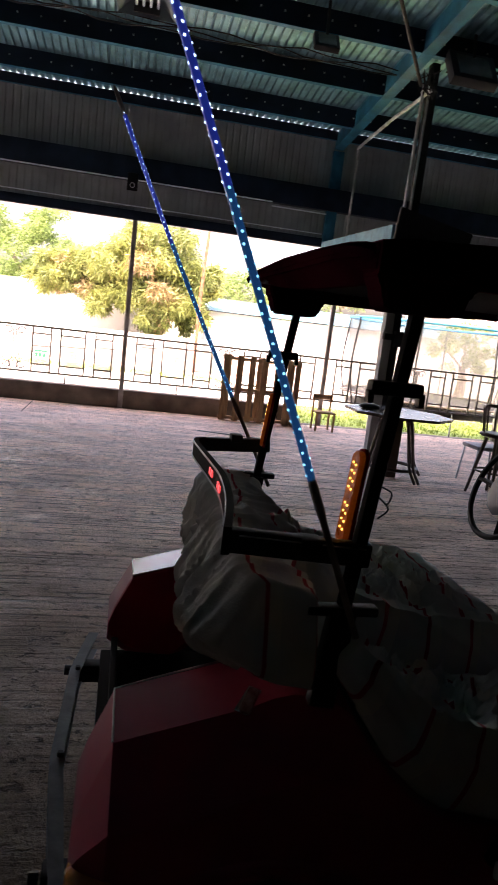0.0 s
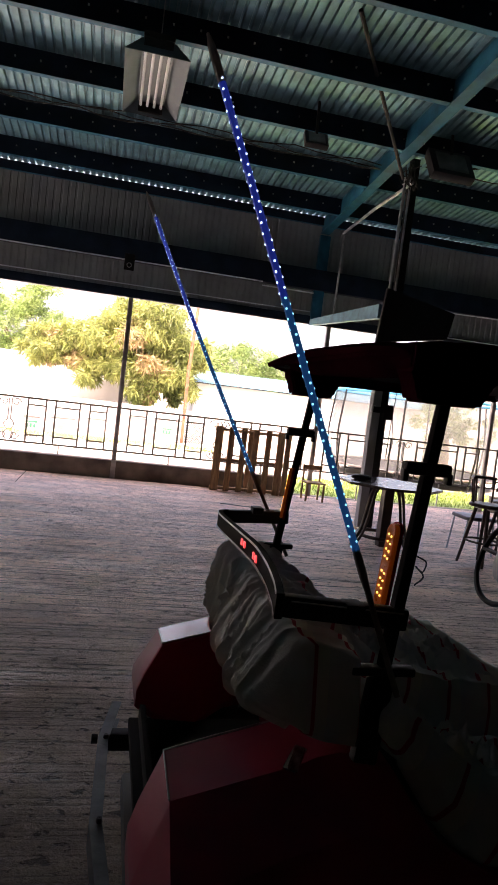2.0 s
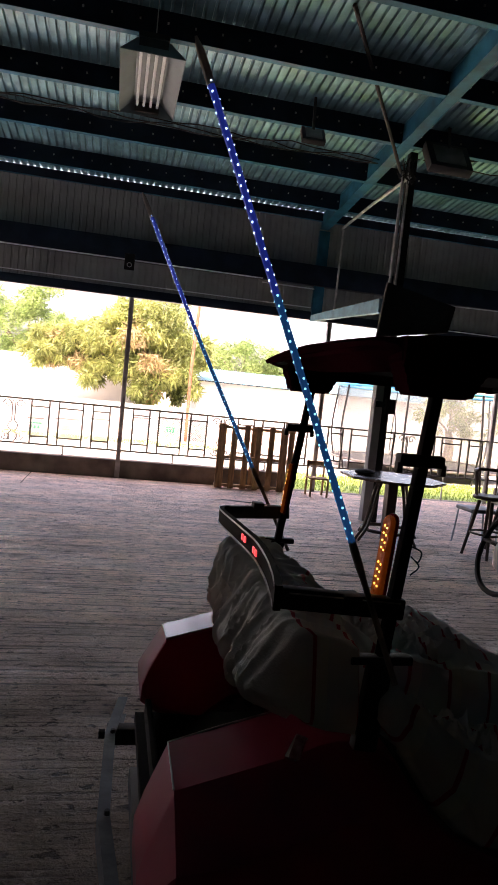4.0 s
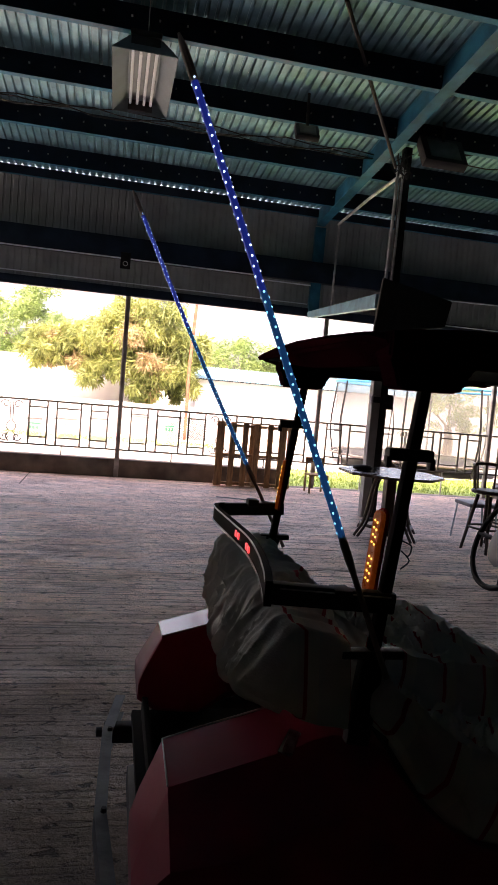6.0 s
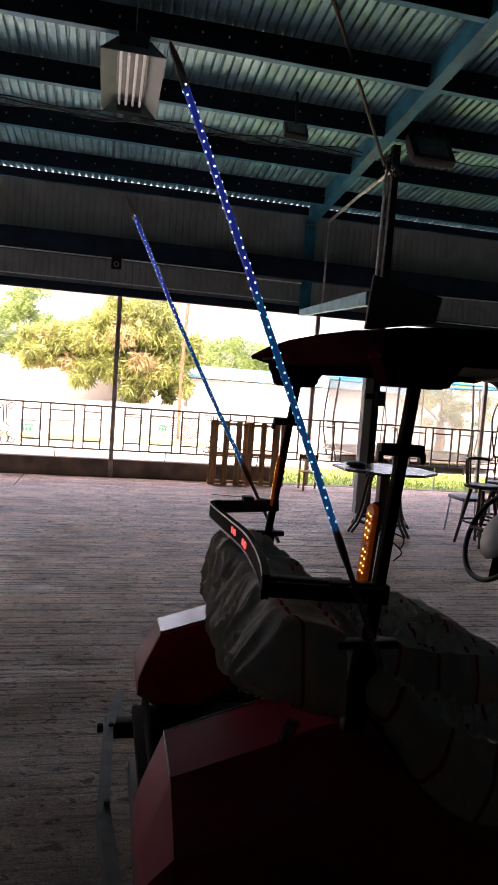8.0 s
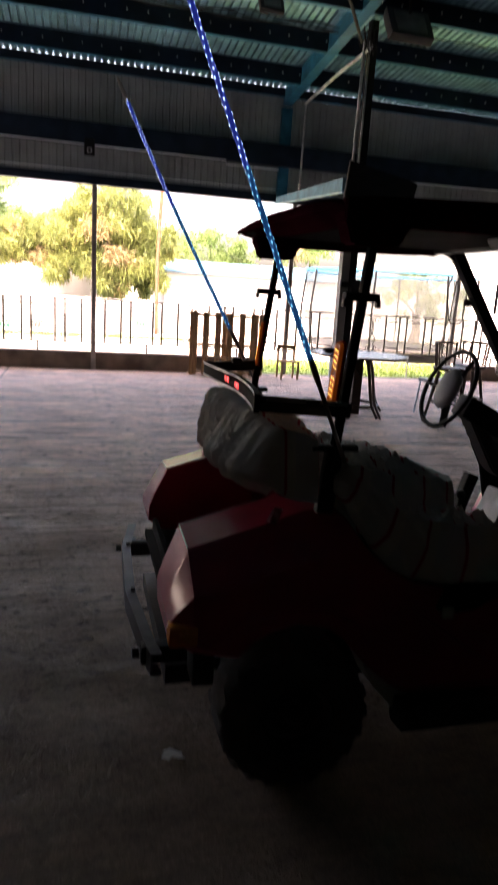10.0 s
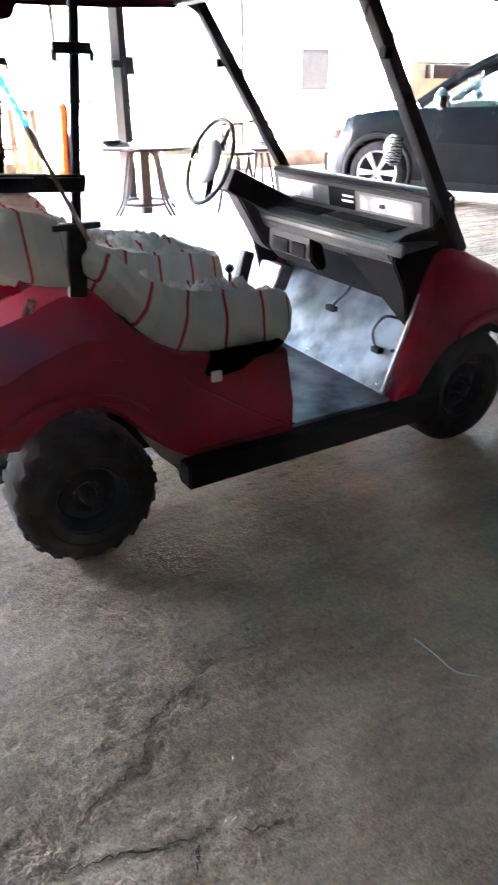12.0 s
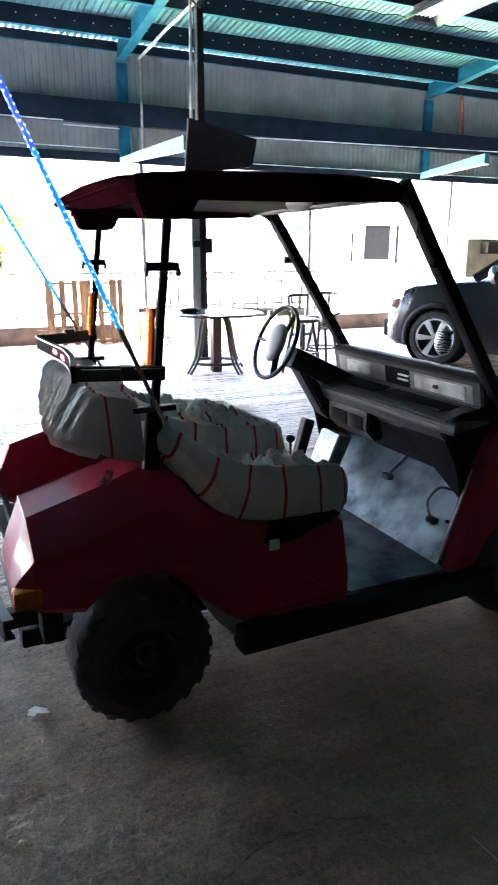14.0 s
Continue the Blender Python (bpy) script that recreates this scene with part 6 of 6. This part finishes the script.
secs = []
for i, y in enumerate(np.linspace(0.985, 2.115, 17)):
    e = min(y - 0.985, 2.115 - y)
    secs.append(roof_loop(float(y), 0.05 if e < 0.04 else 0.0, 0.362, 1.345))
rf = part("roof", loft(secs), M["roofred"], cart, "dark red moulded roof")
part("roof_liner", box(0.40, 1.29, 1.03, 2.07, 1.672, 1.688, 0.004), M["under"], rf, "grey underside with its shade put into the colour")
for s in (0, 1):
    f = (lambda b: b) if s == 0 else mirrored
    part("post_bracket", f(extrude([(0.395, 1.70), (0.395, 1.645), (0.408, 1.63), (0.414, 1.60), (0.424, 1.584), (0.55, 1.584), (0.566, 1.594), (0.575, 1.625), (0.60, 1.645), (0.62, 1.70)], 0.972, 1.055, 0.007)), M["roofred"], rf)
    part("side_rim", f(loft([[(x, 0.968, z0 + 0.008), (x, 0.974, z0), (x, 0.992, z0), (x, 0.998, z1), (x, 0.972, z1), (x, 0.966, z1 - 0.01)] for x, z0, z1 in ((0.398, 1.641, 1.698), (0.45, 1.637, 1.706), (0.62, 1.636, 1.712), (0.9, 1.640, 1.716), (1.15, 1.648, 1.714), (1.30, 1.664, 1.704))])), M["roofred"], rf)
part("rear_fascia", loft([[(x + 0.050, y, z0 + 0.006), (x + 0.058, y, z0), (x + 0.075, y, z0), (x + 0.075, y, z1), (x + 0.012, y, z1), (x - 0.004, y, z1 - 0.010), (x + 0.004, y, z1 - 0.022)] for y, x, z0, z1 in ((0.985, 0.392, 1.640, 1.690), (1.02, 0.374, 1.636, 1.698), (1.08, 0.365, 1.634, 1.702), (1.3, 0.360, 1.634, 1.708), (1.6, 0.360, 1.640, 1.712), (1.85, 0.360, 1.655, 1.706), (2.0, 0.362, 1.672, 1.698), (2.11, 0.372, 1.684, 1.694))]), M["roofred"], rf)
part("front_rail", box(1.27, 1.34, 1.0, 2.1, 1.66, 1.70, 0.01), M["black"], rf)
rm = part("rear_view_mirror", ball((1.13, 1.36, 1.672), 0.035, 0.085, 0.036, u=20, v=12), M["white"], cart, "pale rounded rear-view mirror under the roof")

# lit whips tied to the rear posts
def whip(tip, foot, bow):
    w = thing("led_whip", Matrix.Translation(foot), "thin light whip glowing blue and cyan on the rear post", "light whip", "light whips")
    foot, tip = Vector(foot), Vector(tip)
    d = tip - foot
    bow = Vector(bow)
    at = lambda t: foot + d * t + bow * math.sin(t * math.pi)
    part("rod", tube([at(k / 10 * 0.23) for k in range(11)], [0.0065] * 8 + [0.009] * 2 + [0.007], 8), M["whip"], w)
    part("tip", tube([at(0.925 + 0.075 * k / 4) for k in range(5)], [0.0085, 0.009, 0.009, 0.008, 0.003], 8), M["post"], w, "bare grey tip")
    for name, a, b, mt, ml in (("lower_tube", 0.22, 0.60, "tubecyan", "ledcyan"), ("upper_tube", 0.60, 0.925, "tubeblue", "ledblue")):
        n = int((b - a) * 66)
        tb = part(name, tube([at(a + (b - a) * k / 20) for k in range(21)], 0.0078, 10), M[mt], w)
        bm = bmesh.new()
        ax = d.normalized()
        u = ax.cross(Vector((0, 1, 0))).normalized()
        v = ax.cross(u)
        for k in range(n):
            t = a + (b - a) * (k + 0.5) / n
            for j in range(3):
                g = k * 0.5 + j * math.tau / 3
                c = at(t + 0.006 * j) + 0.0066 * (u * math.cos(g) + v * math.sin(g))
                ball(c, 0.0029, 0.0029, 0.0029, bm, 6, 4)
        part("led_string", bm, M[ml], tb)


whip((-0.06, 1.08, 2.23), (0.452, 0.957, 0.995), (-0.005, 0, 0.017))
whip((-0.115, 2.40, 2.285), (0.535, 2.13, 0.985), (-0.02, 0, 0.015))


# ---- furniture in the hall ----
def round_bar(c, r, z, seg=24):
    return [(c[0] + r * math.cos(k * math.tau / seg), c[1] + r * math.sin(k * math.tau / seg), z) for k in range(seg)]


tb = thing("bar_table", Matrix.Translation((3.17, 7.15, 0)), "dark wooden octagonal table with bent legs and a foot ring", "table")
tc = (3.17, 7.15)
oct_ = [(tc[0] + 0.63 * math.cos(radians(22.5 + 45 * k)), tc[1] + 0.63 * math.sin(radians(22.5 + 45 * k))) for k in range(8)]
part("tabletop", extrude(oct_, 0.735, 0.765, 0.008, axis="z"), M["tabletop"], tb)
part("pedestal", box(tc[0] - 0.06, tc[0] + 0.06, tc[1] - 0.06, tc[1] + 0.06, 0.0, 0.735, 0.01), M["darkwood"], tb)
for k in range(4):
    a = radians(20 + 90 * k)
    c, s = math.cos(a), math.sin(a)
    for off in (-0.03, 0.03):
        part("leg", tube(smoothcurve([(tc[0] + 0.10 * c - off * s, tc[1] + 0.10 * s + off * c, 0.70), (tc[0] + 0.17 * c - off * s, tc[1] + 0.17 * s + off * c, 0.71), (tc[0] + 0.24 * c - off * s, tc[1] + 0.24 * s + off * c, 0.58), (tc[0] + 0.33 * c - off * s, tc[1] + 0.33 * s + off * c, 0.2), (tc[0] + 0.46 * c - off * s, tc[1] + 0.46 * s + off * c, 0.016)], 5), 0.016, 8), M["darkwood"], tb)
part("foot_ring", tube(round_bar(tc, 0.30, 0.13), 0.02, 8, closed=True), M["darkwood"], tb)
solo("dark_pouch", ball((2.83, 7.2, 0.795), 0.13, 0.09, 0.035), M["plastic"], "small crumpled black pouch on the table", "pouch")


def high_chair(name, m, label):
    """A round-seated wooden bar chair with a spindle back."""
    s = thing(name, None, label, "chair", "chairs round the table")
    part("seat", lathe([(0.001, 0.0), (0.19, 0.0), (0.205, 0.012), (0.205, 0.03), (0.19, 0.042), (0.001, 0.042)], 24, m=pose(0, 0, 0.66, 90)), M["darkwood"], s)
    for k in range(4):
        a = radians(45 + 90 * k)
        c, q = math.cos(a), math.sin(a)
        part("leg", tube([(0.12 * c, 0.12 * q, 0.64), (0.25 * c, 0.25 * q, 0.0)], [0.022, 0.016], 8), M["darkwood"], s)
    part("foot_ring", tube([(0.19 * math.cos(k * math.tau / 20), 0.19 * math.sin(k * math.tau / 20), 0.27) for k in range(20)], 0.012, 8, closed=True), M["darkwood"], s)
    back = [(0.2 * math.cos(radians(a)), 0.2 * math.sin(radians(a)), 0.98) for a in range(20, 161, 14)]
    part("back_rail", tube(back, 0.018, 8), M["darkwood"], s)
    for a in (25, 58, 90, 122, 155):
        part("spindle", tube([(0.17 * math.cos(radians(a)), 0.17 * math.sin(radians(a)), 0.68), (0.2 * math.cos(radians(a)), 0.2 * math.sin(radians(a)), 0.98)], 0.011, 8), M["darkwood"], s)
    s.matrix_world = m
    return s


hc = high_chair("bar_chair", pose(4.12, 6.55, 0, 0, 0, 20), "dark wooden bar chair with a round seat and spindle back")
copy_thing(hc, pose(4.62, 6.9, 0, 0, 0, -60))

gc = thing("metal_chair", Matrix.Translation((4.35, 7.15, 0)), "grey vinyl chair on thin metal legs", "chair", "chairs round the table")
part("seat", box(4.15, 4.55, 6.98, 7.36, 0.42, 0.47, 0.02), M["greyseat"], gc)
for dx, dy in ((0.03, 0.03), (0.37, 0.03), (0.03, 0.35), (0.37, 0.35)):
    part("leg", tube([(4.15 + dx, 6.98 + dy, 0.43), (4.15 + dx * 1.25 - 0.06, 6.98 + dy, 0.0)], 0.011, 8), M["galv"], gc)

pl = thing("pallet", Matrix.Translation((2.2, 10.55, 0)), "bare wooden pallet stood on its edge against the kerb", "pallet")
for k, x in enumerate((1.57, 1.79, 2.0, 2.2, 2.42, 2.62, 2.76)):
    part("slat", box(x, x + (0.12 if k in (0, 5) else 0.095), 10.50, 10.522, 0.012, 1.07, 0.003), M["wood"], pl)
for z in (0.03, 0.50, 0.99):
    part("stringer", box(1.57, 2.87, 10.525, 10.62, z, z + 0.045, 0.003), M["wood"], pl)
for x in (1.62, 2.15, 2.68):
    part("back_slat", box(x, x + 0.1, 10.622, 10.642, 0.012, 1.06, 0.003), M["wood"], pl)

st = thing("small_chair", Matrix.Translation((3.3, 10.4, 0)), "small plain wooden child's chair", "chair")
part("seat", box(3.12, 3.46, 10.24, 10.56, 0.29, 0.315, 0.005), M["wood"], st)
for x in (3.13, 3.42):
    part("leg", box(x, x + 0.028, 10.25, 10.278, 0, 0.29), M["wood"], st)
    part("back_post", box(x, x + 0.028, 10.53, 10.558, 0, 0.58), M["wood"], st)
part("back_rail", box(3.12, 3.46, 10.53, 10.555, 0.5, 0.58, 0.004), M["wood"], st)

yb = thing("yellow_stand", Matrix.Translation((10.3, 9.6, 0)), "yellow board stand with a dark plank on top", "stand")
part("board", box(9.43, 10.9, 9.5, 9.62, 0.0, 1.78, 0.01), M["yellow"], yb)
part("plank", box(9.74, 11.0, 9.28, 9.49, 1.50, 1.72, 0.015), M["darkwood"], yb)

scr = bmesh.new()
rs = random.Random(3)
rim = [scr.verts.new((0.02 + rs.uniform(0.02, 0.055) * math.cos(k * math.tau / 11), 1.08 + rs.uniform(0.015, 0.035) * math.sin(k * math.tau / 11), 0.010 + rs.uniform(0, 0.018))) for k in range(11)]
mid = scr.verts.new((0.02, 1.08, 0.026))
for k in range(11):
    scr.faces.new((mid, rim[k], rim[(k + 1) % 11]))
solo("paper_scrap", scr, M["paper"], "crumpled scrap of pale paper on the floor", "litter")
for k, (x, y) in enumerate(((0.763, 0.262), (0.809, 0.155), (1.439, 0.348), (0.6, 0.36), (-1.3, 4.0), (-0.9, 3.4), (-1.35, 4.1), (-1.1, 3.5))):
    solo("pebble", ball((x, y, 0.009 if y < 3.3 else 0.002), 0.006 + 0.003 * (k % 3), 0.006, 0.005, u=6, v=4), M["crack"], "small dark bit of grit on the floor", "grit", "grit on the floor")
solo("twig", tube(smoothcurve([(0.979, 0.09, 0.012), (0.985, 0.02, 0.013), (0.989, -0.052, 0.012), (1.03, -0.095, 0.012)], 4), 0.0017, 5), M["plaster"], "thin dry stalk lying on the concrete", "twig")


# ---- the parked car ----
def suv():
    S = thing("suv", pose(5.637, 7.19, 0, 0, 0, -58), "black parked sport utility vehicle with alloy wheels", "car")
    base = ROOT.pop(S.name)
    W = 1.95
    st = [  # x, sill, belt, roof height, inset of the glass house
        (0.12, 0.40, 0.60, 0.66), (0.16, 0.30, 0.70, 0.76), (0.30, 0.25, 0.76, 0.82), (0.36, 0.24, 0.84, 0.90), (0.41, 0.24, 0.99, 1.03), (0.55, 0.24, 1.05, 1.09), (0.9, 0.24, 1.10, 1.15), (1.45, 0.24, 1.13, 1.19), (2.0, 0.24, 1.15, 1.22), (3.0, 0.24, 1.17, 1.24), (4.2, 0.24, 1.19, 1.25), (4.85, 0.35, 1.13, 1.22), (4.95, 0.5, 1.02, 1.16)]
    secs = []
    tab = lambda x, j: float(np.interp(x, [q[0] for q in st], [q[j] for q in st]))
    well = [xc + 0.43 * math.cos(radians(v)) for xc in (0.93, 3.85) for v in range(0, 181, 15)]
    for x in sorted(set([q[0] for q in st] + well)):
        a, b, c = tab(x, 1), tab(x, 2), tab(x, 3)
        for xc in (0.93, 3.85):
            if abs(x - xc) < 0.43:
                a = max(a, 0.38 + math.sqrt(0.43 ** 2 - (x - xc) ** 2))
        i = float(np.interp(x, [0.12, 0.16, 0.26, 0.36, 0.55, 0.75], [0.30, 0.20, 0.11, 0.06, 0.02, 0.0]))
        secs.append([(x, i + 0.06, a), (x, i + 0.005, a + 0.05), (x, i, (a + b) / 2), (x, i + 0.02, b - 0.08), (x, i + 0.07, b), (x, 0.35, c), (x, W - 0.35, c), (x, W - i - 0.07, b), (x, W - i - 0.02, b - 0.08), (x, W - i, (a + b) / 2), (x, W - i - 0.005, a + 0.05), (x, W - i - 0.06, a)])
    part("body", loft(secs), M["carpaint"], S)
    # roof and pillars
    rp = smoothcurve([(1.38, 0, 1.18), (1.95, 0, 1.55), (2.5, 0, 1.75), (3.4, 0, 1.80), (4.3, 0, 1.74), (4.85, 0, 1.45), (4.92, 0, 1.15)], 4)
    secs = []
    for p in rp[5:-4]:
        k = (p.z - 1.13) / 0.67
        i = 0.08 + 0.17 * k
        secs.append([(p.x, i - 0.02, p.z - 0.15), (p.x, i + 0.05, p.z), (p.x, W / 2, p.z + 0.03 * k), (p.x, W - i - 0.05, p.z), (p.x, W - i + 0.02, p.z - 0.15), (p.x, W / 2, p.z - 0.05)])
    part("roof", loft(secs), M["carpaint"], S)
    for s in (0, 1):
        f = lambda x, i, z: (x, i if s == 0 else W - i, z)
        part("pillar", tube([f(q.x, 0.08 + 0.17 * (q.z - 1.13) / 0.67 + 0.01, q.z - 0.01) for q in rp[:11]], 0.065, 8), M["carpaint"], S)
        part("pillar", beam(f(2.95, 0.085, 1.12), f(3.05, 0.24, 1.77), 0.09, 0.05, 0.01), M["carpaint"], S)
        part("pillar", beam(f(4.0, 0.085, 1.14), f(4.05, 0.24, 1.74), 0.12, 0.05, 0.01), M["carpaint"], S)
        bm = bmesh.new()
        bm.faces.new([bm.verts.new(f(*q)) for q in ((1.70, 0.10, 1.20), (2.93, 0.10, 1.20), (3.0, 0.215, 1.64), (2.5, 0.215, 1.62), (2.05, 0.17, 1.46))])
        bmesh.ops.solidify(bm, geom=bm.faces[:], thickness=0.005)
        part("side_window", bm, M["carglass"], S, "green-tinted side window", smooth=False)
        bm = bmesh.new()
        bm.faces.new([bm.verts.new(f(*q)) for q in ((3.02, 0.10, 1.20), (3.98, 0.10, 1.21), (4.02, 0.215, 1.62), (3.1, 0.215, 1.65))])
        bmesh.ops.solidify(bm, geom=bm.faces[:], thickness=0.005)
        part("side_window", bm, M["carglass"], S, "green-tinted side window", smooth=False)
        y = -0.012 if s == 0 else W + 0.012
        part("body_strip", box(1.6, 4.1, min(y, y + 0.02 * (1 - 2 * s)), max(y, y + 0.02 * (1 - 2 * s)), 0.735, 0.762, 0.006), M["carpaint"], S)
        part("sill_trim", box(1.35, 3.7, 0.0 if s == 0 else W - 0.05, 0.05 if s == 0 else W, 0.20, 0.31, 0.02), M["plastic"], S)
        for x in (1.62, 2.98, 4.02):
            part("door_gap", box(x, x + 0.012, -0.004 if s == 0 else W - 0.004, 0.004 if s == 0 else W + 0.004, 0.34, 1.06), M["plastic"], S)
        for x in (2.6, 3.7):
            part("door_handle", box(x, x + 0.22, -0.03 if s == 0 else W, 0.0 if s == 0 else W + 0.03, 0.93, 0.965, 0.01), M["carpaint"], S)
        mb = ball((1.72, -0.13 if s == 0 else W + 0.13, 1.22), 0.07, 0.12, 0.10)
        mr = part("wing_mirror", mb, M["carpaint"], S)
        part("mirror_cap", ball((1.70, -0.15 if s == 0 else W + 0.15, 1.23), 0.085, 0.09, 0.13), M["chrome"], mr, "chrome mirror cap")
        part("mirror_glass", box(1.785, 1.795, -0.21 if s == 0 else W + 0.05, -0.05 if s == 0 else W + 0.21, 1.16, 1.28, 0.003), M["mirror"], mr)
        for x in (0.93, 3.85):
            yc = 0.0 if s == 0 else W
            sg = 1 if s == 0 else -1
            arch = [(x + 0.44 * math.cos(radians(a)), yc + sg * 0.003, 0.38 + 0.44 * math.sin(radians(a))) for a in range(-18, 199, 12)]
            part("wheel_arch", tube(arch, 0.035, 8), M["plastic"], S)
            bm = lathe([(0.43, 0.01), (0.43, 0.3), (0.001, 0.3)], 28, m=Matrix.Translation((x, yc, 0.38)) @ Matrix.Diagonal((1, sg, 1, 1)))
            part("wheel_well", bm, M["plastic"], S)
            m = Matrix.Translation((x, yc + sg * 0.03, 0.37)) @ Matrix.Diagonal((1, sg, 1, 1))
            wh = part("tyre", lathe([(0.262, -0.03), (0.30, -0.045), (0.35, -0.03), (0.372, 0.0), (0.372, 0.18), (0.35, 0.2), (0.24, 0.2)], 36, m=m), M["rubber"], S)
            part("rim", lathe([(0.268, -0.035), (0.258, -0.025), (0.25, 0.03), (0.23, 0.08), (0.001, 0.08)], 36, m=m), M["rim"], wh)
            sp = bmesh.new()
            for k in range(6):
                a = k * math.tau / 6
                for d in (-0.09, 0.09):
                    beam((0.04 * math.cos(a), -0.02, 0.04 * math.sin(a)), (0.255 * math.cos(a + d), -0.022, 0.255 * math.sin(a + d)), 0.04, 0.04, 0.004, sp, up=(0, 1, 0))
            lathe([(0.001, -0.035), (0.05, -0.03), (0.06, 0.0), (0.06, 0.03)], 16, sp)
            lathe([(0.245, -0.03), (0.262, -0.042), (0.27, -0.034), (0.262, 0.0)], 36, sp)
            sp.transform(m)
            part("spokes", sp, M["alloy"], wh, "bright alloy spokes")
    bm = bmesh.new()
    bm.faces.new([bm.verts.new(q) for q in ((1.45, 0.16, 1.22), (1.45, W - 0.16, 1.22), (2.4, W - 0.32, 1.71), (2.4, 0.32, 1.71))])
    bmesh.ops.solidify(bm, geom=bm.faces[:], thickness=0.005)
    part("windscreen", bm, M["carglass"], S, "green-tinted windscreen", smooth=False)
    for y in (0.03, W - 0.33):
        part("headlight", box(0.20, 0.40, y + (0.12 if y < 1 else -0.12), y + (0.42 if y < 1 else 0.18), 0.74, 0.88, 0.04), M["reflex"], S, "pale red and clear corner lamp")
        part("fog_lamp", lathe([(0.001, -0.02), (0.05, -0.015), (0.055, 0.02)], 14, m=Matrix.Translation((0.10, y + (0.32 if y < 1 else 0.0), 0.47)) @ pose(0, 0, 0, 0, 0, -90)), M["chrome"], S)
    part("bumper", box(0.06, 0.26, 0.28, W - 0.28, 0.32, 0.58, 0.05), M["plastic"], S)
    part("grille", box(0.10, 0.16, 0.5, W - 0.5, 0.6, 0.74, 0.02), M["chrome"], S)
    for y in (0.35, 1.15):
        se = part("seat_back", box(2.6, 2.78, y, y + 0.45, 0.8, 1.32, 0.06), M["dashdark"], S)
        part("headrest", box(2.68, 2.8, y + 0.1, y + 0.35, 1.36, 1.56, 0.04), M["dashdark"], se)
    part("steering_wheel", tube([(2.1 + 0.07 * math.sin(k * math.tau / 20), 0.57 + 0.17 * math.cos(k * math.tau / 20), 1.15 + 0.16 * math.sin(k * math.tau / 20)) for k in range(20)], 0.014, 8, closed=True), M["dashdark"], S)
    ROOT[S.name] = base


suv()
